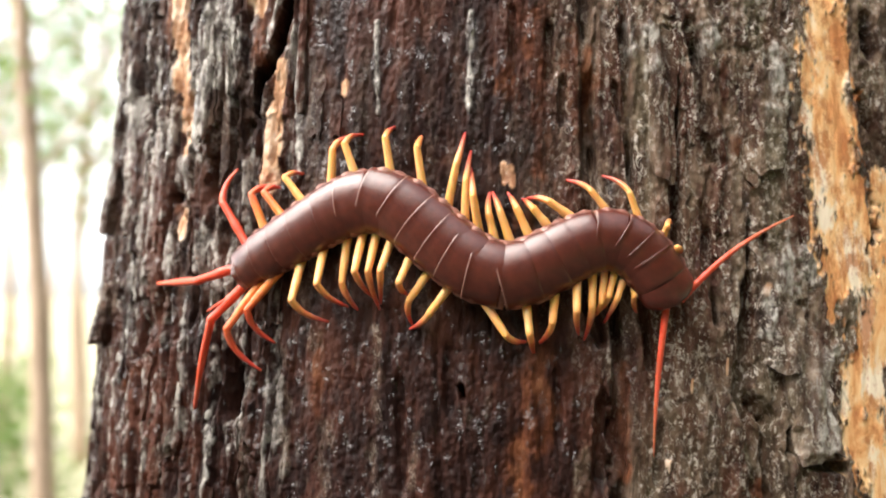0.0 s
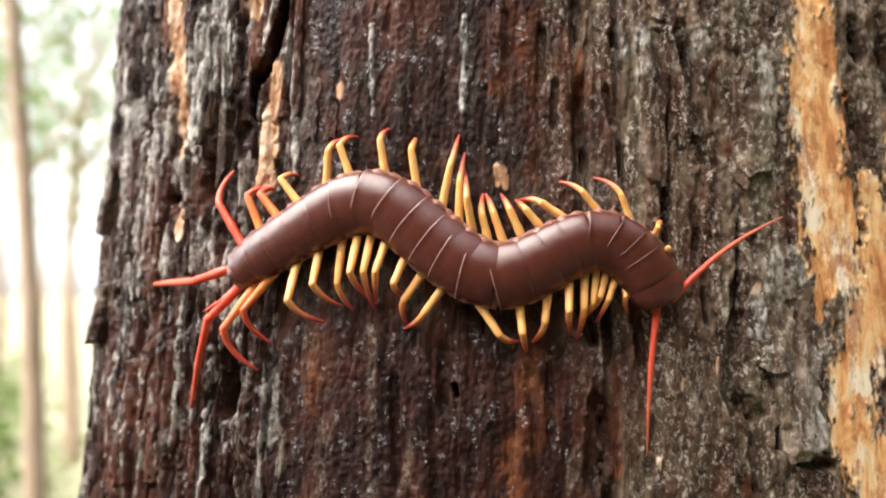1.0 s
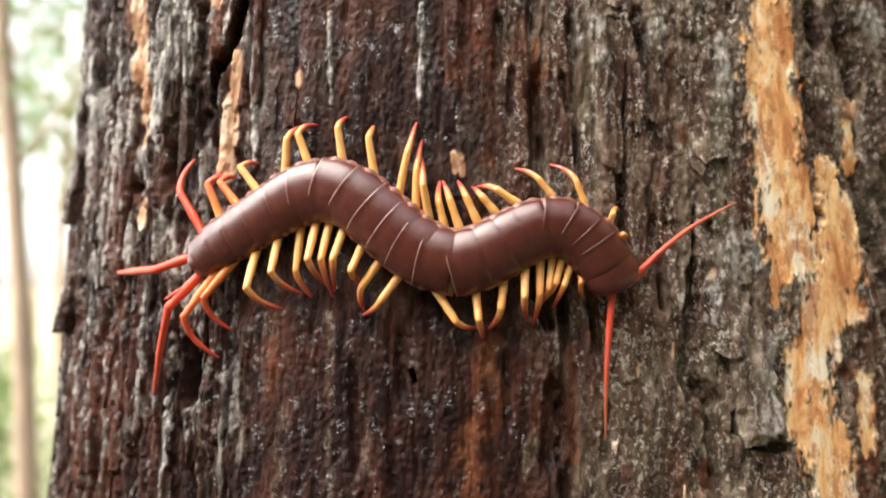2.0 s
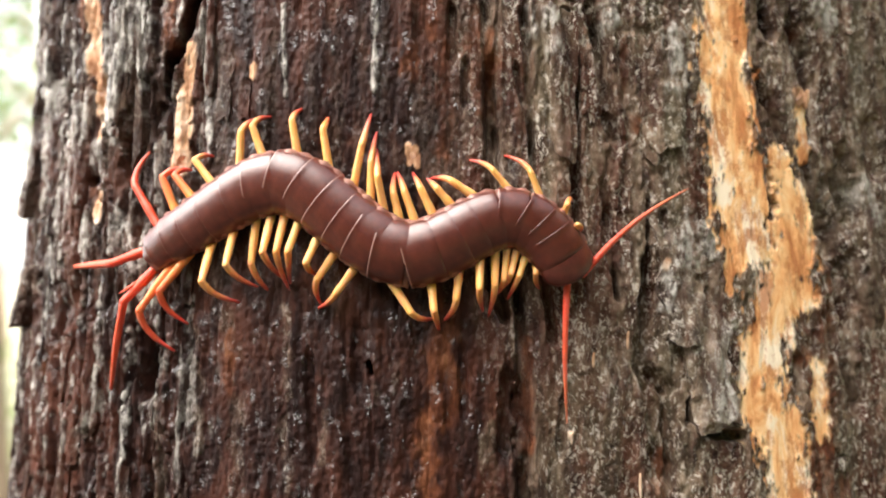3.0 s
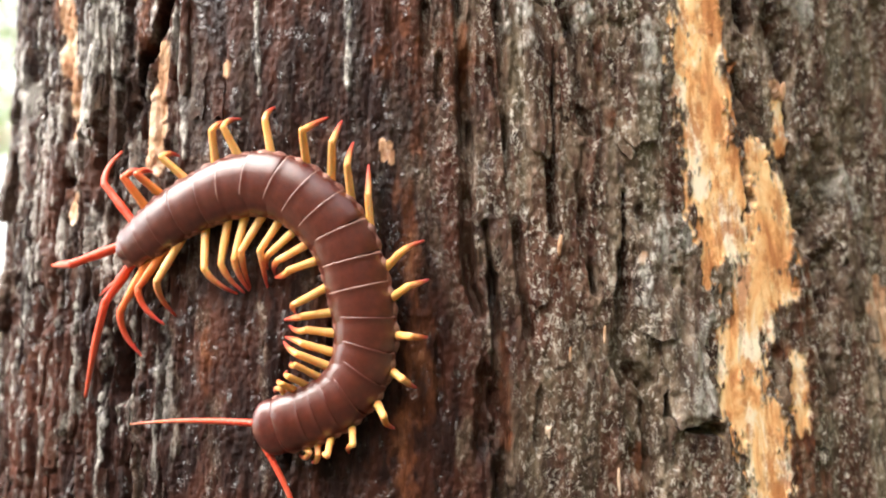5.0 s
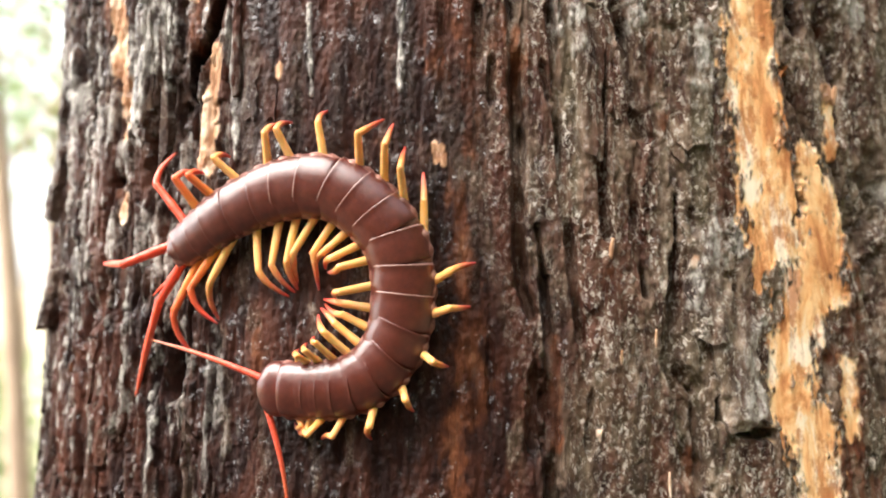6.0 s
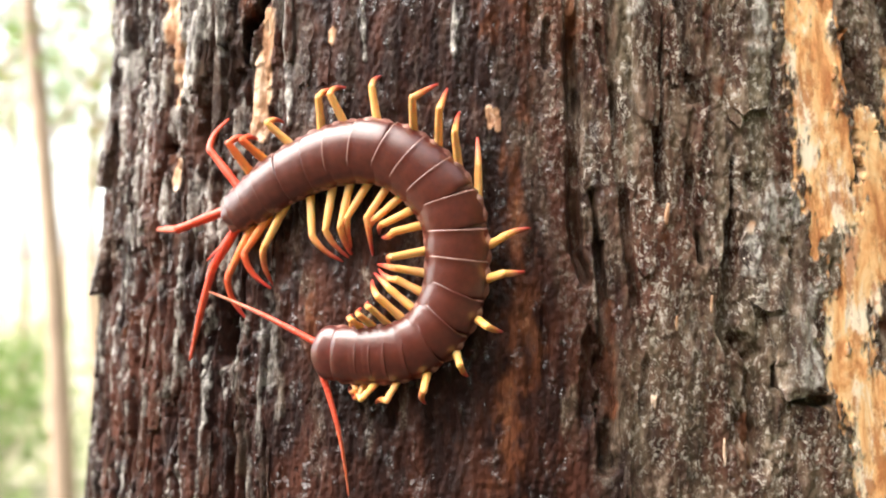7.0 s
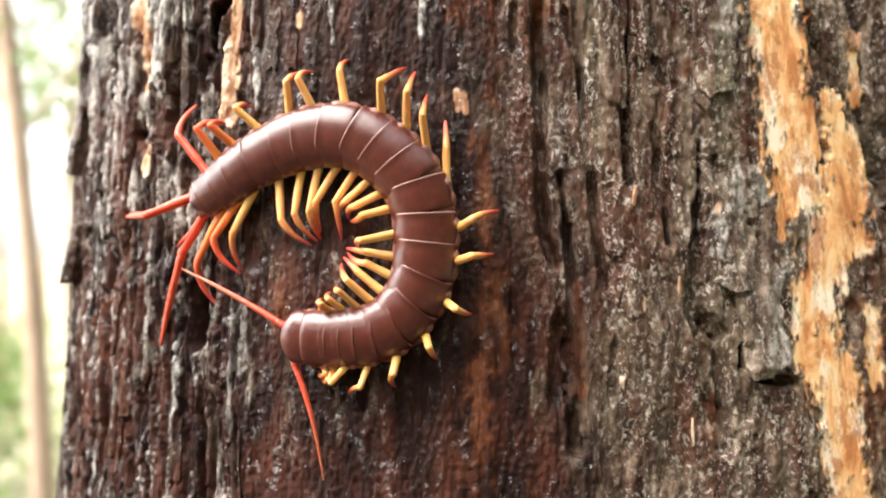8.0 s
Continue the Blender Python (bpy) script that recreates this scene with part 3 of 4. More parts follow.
def crown_of_tree(tree):
    """Limbs and loose foliage high above."""
    rng = random.Random(77)
    tips = []
    for i in range(12):
        z, a = rng.uniform(6.4, 8.9), i * 2.4
        b = Vector((CX, CY, z))
        e = b + Vector((math.cos(a), math.sin(a), rng.uniform(0.3, 0.8))) * rng.uniform(0.8, 1.5)
        mid = (b + e) / 2 + Vector((0, 0, 0.12))
        v, f = tube([b, mid, e], [0.05, 0.032, 0.012], 8)
        part("limb", mesh_from("limb", v, f, FAR_BARK), tree)
        tips += [mid, e, e]

    def spot(r):
        t = r.choice(tips)
        return (t.x + r.gauss(0, 0.35), t.y + r.gauss(0, 0.35), t.z + r.gauss(0, 0.28))

    v, f = leaves(rng, 2600, spot, 0.10)
    part("crown", mesh_from("crown", v, f, LEAF, False), tree)


tree = tagged(new("tree"), "old tree with wet dark furrowed bark and bare orange wood", "tree")
part("trunk", trunk(), tree)


# ---------------------------------------------------------------- the forest floor and the trees behind
def ground():
    """One sheet to the horizon, gently uneven near by."""
    rings = [0.0, 0.6, 1.2, 2, 3, 4, 5, 6.5, 8, 10, 13, 17, 24, 40, 80, 200, 600, 2500]
    verts, faces, sides = [(0, 0, 0)], [], 64
    for r in rings[1:]:
        for k in range(sides):
            a = 2 * math.pi * k / sides
            x, y = r * math.cos(a), r * math.sin(a)
            verts.append((x, y, 0.05 * noise.noise((x * 0.5, y * 0.5, 0)) if r < 50 else 0.0))
    for k in range(sides):
        faces.append((0, 1 + k, 1 + (k + 1) % sides))
    for i in range(len(rings) - 2):
        for k in range(sides):
            a, b = 1 + i * sides + k, 1 + i * sides + (k + 1) % sides
            faces.append((a, a + sides, b + sides, b))
    return mesh_from("ground", verts, faces, GRASS)


tagged(new("ground", ground()), "sunlit forest floor with grass, dark unseen ground added at the tree", "ground", kind="structure")


def leaves(rng, count, spread, size):
    """Many small folded leaves; spread(rng) gives a place."""
    verts, faces = [], []
    for _ in range(count):
        c = Vector(spread(rng))
        turn = Euler((rng.uniform(-0.9, 0.9), rng.uniform(-0.9, 0.9), rng.uniform(0, 6.28))).to_matrix()
        k = size * rng.uniform(0.6, 1.3)
        base = len(verts)
        for q in ((-0.5, 0, 0), (-0.1, 0.24, 0.07), (0.5, 0, -0.05), (-0.1, -0.24, 0.07)):
            verts.append(c + turn @ (k * Vector(q)))
        faces += [(base, base + 1, base + 2), (base, base + 2, base + 3)]
    return verts, faces


def sapling(seed, height, radius, wobble):
    """A slender forest tree: trunk, a few limbs, a loose crown."""
    rng = random.Random(seed)
    ob = tagged(new("slender_tree"), "slender forest tree, bark lightened as by haze, sparse young leaves", "tree", "trees behind the trunk")
    pts, rad = [], []
    for i in range(22):
        k = i / 21
        pts.append((wobble * math.sin(2.3 * k * 3 + seed) * k, wobble * math.cos(1.7 * k * 4 + seed) * k, k * height))
        rad.append(radius * (1.25 - 0.95 * k) * (1 + 0.08 * rng.uniform(-1, 1)))
    v, f = tube(pts, rad, 10)
    part("trunk", mesh_from("sapling_trunk", v, f, FAR_BARK), ob)
    tips = []
    for i in range(9):
        k = rng.uniform(0.30, 0.97)
        b = Vector(pts[int(k * 21)])
        a = rng.uniform(0, 6.28)
        e = b + Vector((math.cos(a), math.sin(a), rng.uniform(0.3, 0.9))) * rng.uniform(0.5, 1.3)
        m = (b + e) / 2 + Vector((0, 0, 0.08))
        v, f = tube([b, m, e], [radius * 0.35, radius * 0.22, radius * 0.08], 6)
        part("limb", mesh_from("limb", v, f, FAR_BARK), ob)
        tips += [m, e, e]

    def spot(r):
        t = r.choice(tips)
        return (t.x + r.gauss(0, 0.33), t.y + r.gauss(0, 0.33), t.z + r.gauss(0, 0.25))

    v, f = leaves(rng, 900, spot, 0.085)
    part("crown", mesh_from("crown", v, f, LEAF, False), ob)
    return ob


def at_angle(deg, dist):
    """A place on the ground, by its bearing to the left of straight ahead."""
    return -math.sin(radians(deg)) * dist, -0.16 + math.cos(radians(deg)) * dist


first = sapling(1, 5.6, 0.034, 0.10)
x, y = at_angle(19.9, 4.2)
first.matrix_basis = pose(x, y, -0.02, 0, -2.6, 0)
kinds = [first, sapling(2, 3.9, 0.035, 0.14), sapling(5, 7.5, 0.07, 0.10)]
x, y = at_angle(23.6, 6.4)
kinds[1].matrix_basis = pose(x, y, -0.02, 0, 0.5, 40)
x, y = at_angle(33, 6.5)
kinds[2].matrix_basis = pose(x, y, -0.02, 0, 0, 80)
rng = random.Random(11)
for deg, dist in ((18.6, 9), (24, 11), (28, 14), (20, 17), (40, 9), (55, 7), (75, 9), (100, 7), (130, 8), (160, 9), (190, 7.5), (220, 8), (250, 9), (280, 7), (310, 8), (335, 9), (350, 12), (5, 13), (12, 20), (31, 21)):
    x, y = at_angle(deg, dist)
    copy_thing(kinds[rng.randrange(3)], pose(x, y, -0.02, rng.uniform(-2, 2), rng.uniform(-2, 2), rng.uniform(0, 360)))


for deg, dist, turn in ((18.5, 8.6, 10), (22.0, 10.0, 130), (25.0, 12.0, 220), (16.6, 9.8, 60)):
    x, y = at_angle(deg, dist)
    copy_thing(kinds[1], pose(x, y, -0.02, 0, 0, turn))

crown_of_tree(tree)


def shrub(seed):
    rng = random.Random(seed)
    ob = tagged(new("shrub"), "low leafy green undergrowth shrub", "shrub", "shrubs on the forest floor")
    for i in range(7):
        a = rng.uniform(0, 6.28)
        v, f = tube([(0, 0, 0), (0.12 * math.cos(a), 0.12 * math.sin(a), 0.25), (0.3 * math.cos(a), 0.3 * math.sin(a), 0.5)], [0.008, 0.006, 0.003], 5)
        part("stem", mesh_from("stem", v, f, FAR_BARK), ob)
    v, f = leaves(rng, 520, lambda r: (r.gauss(0, 0.28), r.gauss(0, 0.28), 0.08 + abs(r.gauss(0.25, 0.18))), 0.09)
    part("foliage", mesh_from("foliage", v, f, LEAF, False), ob)
    return ob


bushes = [shrub(3), shrub(4)]
for i, (deg, dist) in enumerate(((23.4, 6.2), (25, 8.0), (22.6, 9.5), (27, 7.4), (30, 10), (21.4, 13), (34, 8), (40, 7), (60, 6), (110, 6), (150, 7), (200, 6), (240, 7), (300, 6), (330, 7))):
    x, y = at_angle(deg, dist)
    m = pose(x, y, -0.01, 0, 0, 50 * i)
    if i < 2:
        bushes[i].matrix_basis = m
    else:
        copy_thing(bushes[i % 2], m)


def unseen_woods():
    """Unseen wood added round the clearing to block sky, open towards the bright side."""
    rng = random.Random(21)

    def place(r):
        deg = r.uniform(104, 352)
        x, y = at_angle(deg, r.uniform(6.5, 11))
        return x, y, 7.0 * r.random() ** 0.9

    v, f = leaves(rng, 20000, place, 0.66)
    return mesh_from("unseen_woods", v, f, LEAF, False)


tagged(new("unseen_woods", unseen_woods()), "unseen leafy green wood added to block low sky", "woods", kind="stuff")


def bark_plate(s0, z0, half, long, lift, seed, lean=0.0, light=0.0, nu=9, nv=21):
    """A raised scale of bark: it follows the bark below, with torn edges and a thick rim."""
    rng = np.random.RandomState(seed)
    u, v = np.meshgrid(np.linspace(-1, 1, nu), np.linspace(-1, 1, nv))
    torn = lambda m, k: np.interp(np.linspace(0, k, m), np.arange(k + 1), rng.rand(k + 1) - 0.5)
    side = 1 + 0.42 * torn(nv, 6)[:, None] + 0.16 * torn(nv, 14)[:, None] - 0.16 * np.abs(v[:, :1]) ** 4
    ends = 0.22 * torn(nu, 4)[None, :]
    S = s0 + half * (u * side + 0.35 * torn(nv, 5)[:, None] + lean * v)
    Z = z0 + long * (v + ends * np.abs(v) ** 2)
    h, wood, pale, rust, tone, grey = bark_relief(S, Z)
    smooth = 0.75 * np.clip(h, -0.003, 0.002) + 0.0004 * rng.rand(nv, nu)
    top = smooth + lift * (1 - 0.25 * np.abs(u) ** 4) * (1.0 - 0.35 * v)
    S2, Z2 = np.concatenate([S, s0 + (S - s0) * 0.88]), np.concatenate([Z, z0 + (Z - z0) * 0.96])
    H = np.concatenate([top, np.minimum(h, 0) - 0.004])
    a, r = S2 / RR, trunk_radius(Z2) + H + swell(S2)
    verts = np.stack([CX + r * np.sin(a), CY - r * np.cos(a), Z2], -1).reshape(-1, 3).tolist()
    faces = [(j * nu + i, j * nu + i + 1, (j + 1) * nu + i + 1, (j + 1) * nu + i) for j in range(nv - 1) for i in range(nu - 1)]
    low = nu * nv
    rim = [i for i in range(nu)] + [j * nu + nu - 1 for j in range(1, nv)] + [(nv - 1) * nu + i for i in range(nu - 2, -1, -1)] + [j * nu for j in range(nv - 2, 0, -1)]
    keep = verts[:low]
    verts = keep + [keep[e] for e in rim] + [verts[e + low] for e in rim]
    m = len(rim)
    for i in range(m):
        g = (i + 1) % m
        faces.append((low + g, low + i, low + m + i, low + m + g))
    pick = np.array(list(range(low)) + rim + rim)
    two = lambda q: q.ravel()[pick]
    lighter = np.clip(tone + 0.06 + 0.2 * (rng.rand() - 0.5), 0, 1)
    return mesh_from("bark_plate", verts, faces, BARK, True, {"wood": two(wood * 0), "pale": two(pale * 0.6), "rust": two(rust * 0.7), "tone": two(lighter), "grey": two(np.maximum(grey, light))})


# middle, half width, half length, height, lean: millimetres as for the bark
PLATES = [(66.5, -9.0, 6.5, 20.0, 2.6, -0.25), (75.5, -36.0, 9.0, 22.0, 2.6, -0.45), (72.5, 4.0, 5.5, 9.0, 1.3, 0.0), (-236.0, 36.0, 4.0, 15.0, 4.5, 0.0), (-240.0, 72.0, 3.0, 9.0, 3.0, 0.0), (-232.0, -14.0, 4.0, 12.0, 4.5, 0.0), (-100.5, 80.0, 1.5, 22.0, 2.2, -0.3), (-138.0, 62.0, 2.0, 28.0, 2.2, -0.6), (-147.0, 74.0, 2.0, 22.0, 2.4, -0.2), (66.0, 55.0, 6.5, 18.0, 1.6, 0.2), (28.0, 60.0, 5.0, 26.0, 1.8, 0.1), (-105.0, 84.0, 1.0, 20.0, 2.0, 1.0)]
for i, (a, b, c, d, e, lean) in enumerate(PLATES):
    part("bark_plate", bark_plate(a * 0.001, ZM + b * 0.001, c * 0.001, d * 0.001, e * 0.001, 100 + i, lean, 0.14 if i < 3 else 0.0, 17, 45), tree)
rng = random.Random(31)
for i in range(110):
    a, b = rng.uniform(-0.26, 0.235), rng.uniform(-0.10, 0.125)
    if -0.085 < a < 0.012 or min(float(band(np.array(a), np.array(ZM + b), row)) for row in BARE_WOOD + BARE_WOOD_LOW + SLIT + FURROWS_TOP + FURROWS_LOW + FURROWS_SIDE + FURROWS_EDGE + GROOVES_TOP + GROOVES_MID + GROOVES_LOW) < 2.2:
        continue
    part("bark_plate", bark_plate(a, ZM + b, rng.uniform(0.0012, 0.0032), rng.uniform(0.006, 0.017), rng.uniform(0.0005, 0.0012), 300 + i, rng.uniform(-0.4, 0.4)), tree)


# middle, length, half width: millimetres; lean
SPLINTERS = [(33.5, 2.1, 7.0, 0.8, 0.1), (47.7, -27.8, 6.0, 0.55, 0.0), (50.2, -76.0, 9.0, 0.55, -0.05), (62.4, -2.6, 4.5, 0.7, 0.1), (27.6, -59.4, 4.5, 0.55, 0.1), (35.6, -34.0, 5.0, 0.6, 0.0), (131.5, 58.6, 7.0, 1.3, 0.1)]


def splinter(s0, z0, long, wide, lean, seed):
    """A pale sliver of torn wood that stands a little off the bark."""
    rng = random.Random(seed)
    pts, rad = [], []
    for i in range(7):
        k = i / 6
        pts.append(surf(s0 + lean * (k - 0.5) * long, z0 + (k - 0.5) * long, 0.0003 + 0.0011 * k * k) + Vector((0, -0.0002 * rng.random(), 0)))
        rad.append(wide * (0.35 + 0.65 * math.sin(math.pi * (0.15 + 0.75 * k))) * rng.uniform(0.85, 1.15))
    v, f = tube(pts, rad, 6, 0.6)
    one = [1.0] * len(v)
    nil = [0.0] * len(v)
    return mesh_from("splinter", v, f, BARK, True, {"wood": nil, "pale": one, "rust": nil, "tone": one, "grey": nil})


for i, (a, b, c, d, lean) in enumerate(SPLINTERS):
    part("splinter", splinter(a * 0.001, ZM + b * 0.001, c * 0.001, d * 0.001, lean, 60 + i), tree, "pale torn sliver of wood")


# ---------------------------------------------------------------- the centipede
# its middle line from tail to head, before and after it turns round: millimetres as for the bark
SPINE_A = [(-120.7, 0.3), (-112.8, 6.5), (-102.4, 11.4), (-89.4, 18.3), (-78.1, 24.2), (-67.1, 26.2), (-58.3, 23.0), (-50.7, 16.8), (-43.2, 10.3), (-35.9, 4.8), (-27.9, 1.2), (-20.1, 1.3), (-11.5, 5.3), (-2.9, 10.4), (5.3, 13.3), (11.7, 12.3), (17.1, 8.6), (21.3, 3.6), (24.7, -2.1), (27.8, -8.0)]
SPINE_B = [(-122.0, 3.0), (-111.3, 8.3), (-99.6, 15.5), (-86.2, 20.9), (-75.7, 23.8), (-66.5, 24.4), (-58.0, 23.1), (-49.9, 18.7), (-42.7, 12.2), (-37.6, 5.1), (-35.3, -4.1), (-35.1, -12.3), (-35.8, -22.4), (-38.9, -30.6), (-44.7, -38.0), (-52.3, -42.1), (-61.7, -43.3), (-72.1, -43.2), (-83.5, -42.6)]
# knee and foot of each leg, from the last pair to the first
LEFT_A = [(-140.3, -0.6, -173.3, -1.4), (-129.6, 27.1, -130.0, 40.0), (-116.2, 29.5, -112.2, 32.2), (-110.4, 29.9, -108.6, 32.2), (-101.8, 34.8, -98.4, 36.5), (-83.4, 43.7, -80.1, 49.1), (-79.0, 45.4, -75.3, 49.2), (-64.3, 46.7, -63.4, 51.3), (-53.3, 43.2, -53.9, 46.7), (-40.0, 37.6, -38.5, 48.6), (-36.8, 32.0, -36.5, 41.9), (-33.9, 26.4, -36.4, 38.1), (-29.3, 20.8, -29.7, 28.3), (-25.7, 21.7, -29.1, 28.7), (-20.4, 22.6, -23.9, 28.6), (-15.1, 22.6, -18.9, 26.4), (-10.3, 25.0, -17.9, 26.4), (2.8, 28.6, -4.9, 32.7), (15.1, 27.8, 7.3, 34.1), (26.3, 17.0, 30.4, 19.0), (29.1, 10.3, 31.4, 7.7)]
RIGHT_A = [(-126.0, -14.2, -145.1, -47.9), (-118.5, -17.0, -110.7, -33.5), (-112.0, -10.6, -107.1, -22.3), (-92.5, -6.0, -82.6, -16.0), (-83.7, -1.3, -75.8, -11.0), (-77.9, -1.3, -74.4, -10.2), (-71.0, 2.5, -67.7, -8.3), (-67.5, 2.5, -66.2, -11.5), (-63.2, 2.5, -66.3, -9.6), (-56.9, -1.2, -56.1, -5.8), (-54.3, -6.7, -55.1, -15.1), (-47.7, -11.2, -56.0, -16.5), (-23.5, -17.8, -17.6, -19.9), (-16.1, -17.2, -15.1, -23.3), (-9.2, -13.5, -13.3, -20.0), (-1.9, -9.9, -0.6, -18.4), (3.0, -8.9, 1.2, -19.0), (5.9, -7.1, 3.6, -11.7), (8.2, -5.3, 4.8, -10.8), (10.7, -6.2, 7.5, -13.8), (16.1, -5.2, 18.1, -10.1)]
LEFT_B = [(-134.9, 0.4, -174.1, 0.1), (-130.5, 27.8, -129.8, 40.3), (-116.2, 28.7, -110.6, 32.5), (-109.7, 29.3, -107.9, 31.7), (-100.9, 34.9, -98.6, 36.8), (-81.7, 42.7, -78.6, 48.0), (-77.4, 43.4, -74.8, 48.2), (-64.0, 45.6, -63.5, 50.8), (-47.5, 40.2, -39.4, 48.4), (-39.0, 36.1, -38.6, 47.6), (-34.3, 28.5, -34.8, 39.5), (-28.1, 18.1, -29.3, 28.0), (-18.9, -5.0, -9.5, -1.6), (-18.9, -16.9, -10.1, -16.4), (-24.1, -33.7, -18.6, -37.1), (-32.9, -46.1, -31.5, -52.2), (-43.9, -54.5, -46.2, -61.2), (-56.0, -58.0, -64.4, -60.6), (-63.6, -57.5, -70.5, -58.8), (-66.3, -56.5, -72.2, -57.9), (-67.9, -55.3, -73.3, -55.5)]
RIGHT_B = [(-128.2, -14.6, -145.5, -48.2), (-120.4, -17.5, -118.1, -30.0), (-113.3, -9.5, -106.1, -22.2), (-104.6, -7.5, -105.5, -19.8), (-85.3, -3.8, -76.5, -13.0), (-80.0, -1.9, -74.2, -11.8), (-74.8, -1.0, -73.4, -10.1), (-72.4, 1.9, -73.5, -8.0), (-65.3, 1.8, -65.5, -11.1), (-61.8, 1.7, -67.3, -4.2), (-57.8, -0.2, -63.6, -4.2), (-54.8, -3.2, -63.2, -5.0), (-53.7, -11.4, -60.3, -14.9), (-54.5, -15.2, -63.8, -13.9), (-54.5, -18.9, -63.3, -15.4), (-57.3, -21.7, -64.9, -16.8), (-59.1, -24.5, -66.3, -17.5), (-60.6, -27.9, -67.5, -25.3), (-64.4, -30.5, -69.5, -27.2), (-67.1, -32.1, -72.7, -30.1), (-69.0, -32.8, -74.5, -32.5)]
# the fourth leg on the left stretches again at the end
LATE_LEG = (-55.2, -59.3, -63.1, -63.4)
# lengths of the rings along the body and their widths in millimetres, tail to head plate
SHARES = [44, 43, 46, 50, 54, 52, 54, 58, 58, 54, 50, 52, 56, 57, 54, 50, 50, 48, 45, 42, 44, 54]
WIDTHS = [11.5, 15.0, 17.2, 18.4, 19.2, 20.0, 20.6, 21.0, 21.2, 21.2, 21.2, 21.0, 20.8, 20.6, 20.2, 19.8, 19.4, 19.0, 18.8, 18.6, 18.4, 17.6]
BODY_H = 0.0058
NODES = 220


def spine(rows):
    """Start, headings and step of the middle line, evenly sampled and smoothed."""
    p = np.array(rows) * 0.001
    p[:, 1] += ZM
    d = np.concatenate([[0], np.cumsum(np.hypot(*np.diff(p, axis=0).T))])
    k = np.linspace(0, d[-1], NODES + 1)
    q = np.stack([np.interp(k, d, p[:, 0]), np.interp(k, d, p[:, 1])], -1)
    kernel = np.hanning(23)
    kernel /= kernel.sum()
    head = np.unwrap(np.arctan2(*np.diff(q, axis=0).T[::-1]))
    head = np.convolve(np.pad(head, 11, mode="edge"), kernel, mode="valid")
    return q[0], head, d[-1] / NODES


STATES = spine(SPINE_A), spine(SPINE_B)


def line_at(k):
    """The middle line k of the way from the first to the second shape: places and headings."""
    (p0, h0, d0), (p1, h1, d1) = STATES
    h = h0 * (1 - k) + h1 * k
    step = d0 * (1 - k) + d1 * k
    pts = np.concatenate([[[0, 0]], np.cumsum(np.stack([np.cos(h), np.sin(h)], -1) * step, axis=0)])
    return pts + (p0 * (1 - k) + p1 * k), h


# middles of the rings, as distances back from the head's tip, for both shapes
BACK_A = [966, 950, 903, 850, 796, 738, 692, 642, 590, 536, 490, 448, 400, 345, 298, 256, 216, 172, 134, 102, 72, 32]
BACK_B = [970, 950, 908, 866, 806, 749, 704, 652, 597, 552, 506, 452, 391, 340, 287, 238, 195, 154, 122, 97, 70, 30]
CENTRES = [(1 - a / 1000, 1 - b / 1000) for a, b in zip(BACK_A, BACK_B)]
LENGTH = 0.177


def lying(s, z, h, heading):
    """Pose of something that lies on the bark: x ahead, y to its left, z away from the trunk."""
    a = s / RR
    es, ez, n = Vector((math.cos(a), math.sin(a), 0)), Vector((0, 0, 1)), Vector((math.sin(a), -math.cos(a), 0))
    f = math.cos(heading) * es + math.sin(heading) * ez
    m = Matrix((f, n.cross(f), n)).transposed().to_4x4()
    m.translation = surf(s, z, h)
    return m


def ring_poses(k):
    pts, head = line_at(k)
    out = []
    for a, b in CENTRES:
        c = (a * (1 - k) + b * k) * NODES
        i = min(int(c), NODES - 2)
        f = c - i
        q = pts[i] * (1 - f) + pts[i + 1] * f
        out.append(lying(q[0], q[1], BODY_H, head[i] * (1 - f) + head[i + 1] * f))
    return out


def between(p, q, up):
    """Pose at p whose x points to q and whose z leans to up."""
    x = (q - p).normalized()
    y = up.cross(x).normalized()
    m = Matrix((x, y, x.cross(y))).transposed().to_4x4()
    m.translation = p
    return m


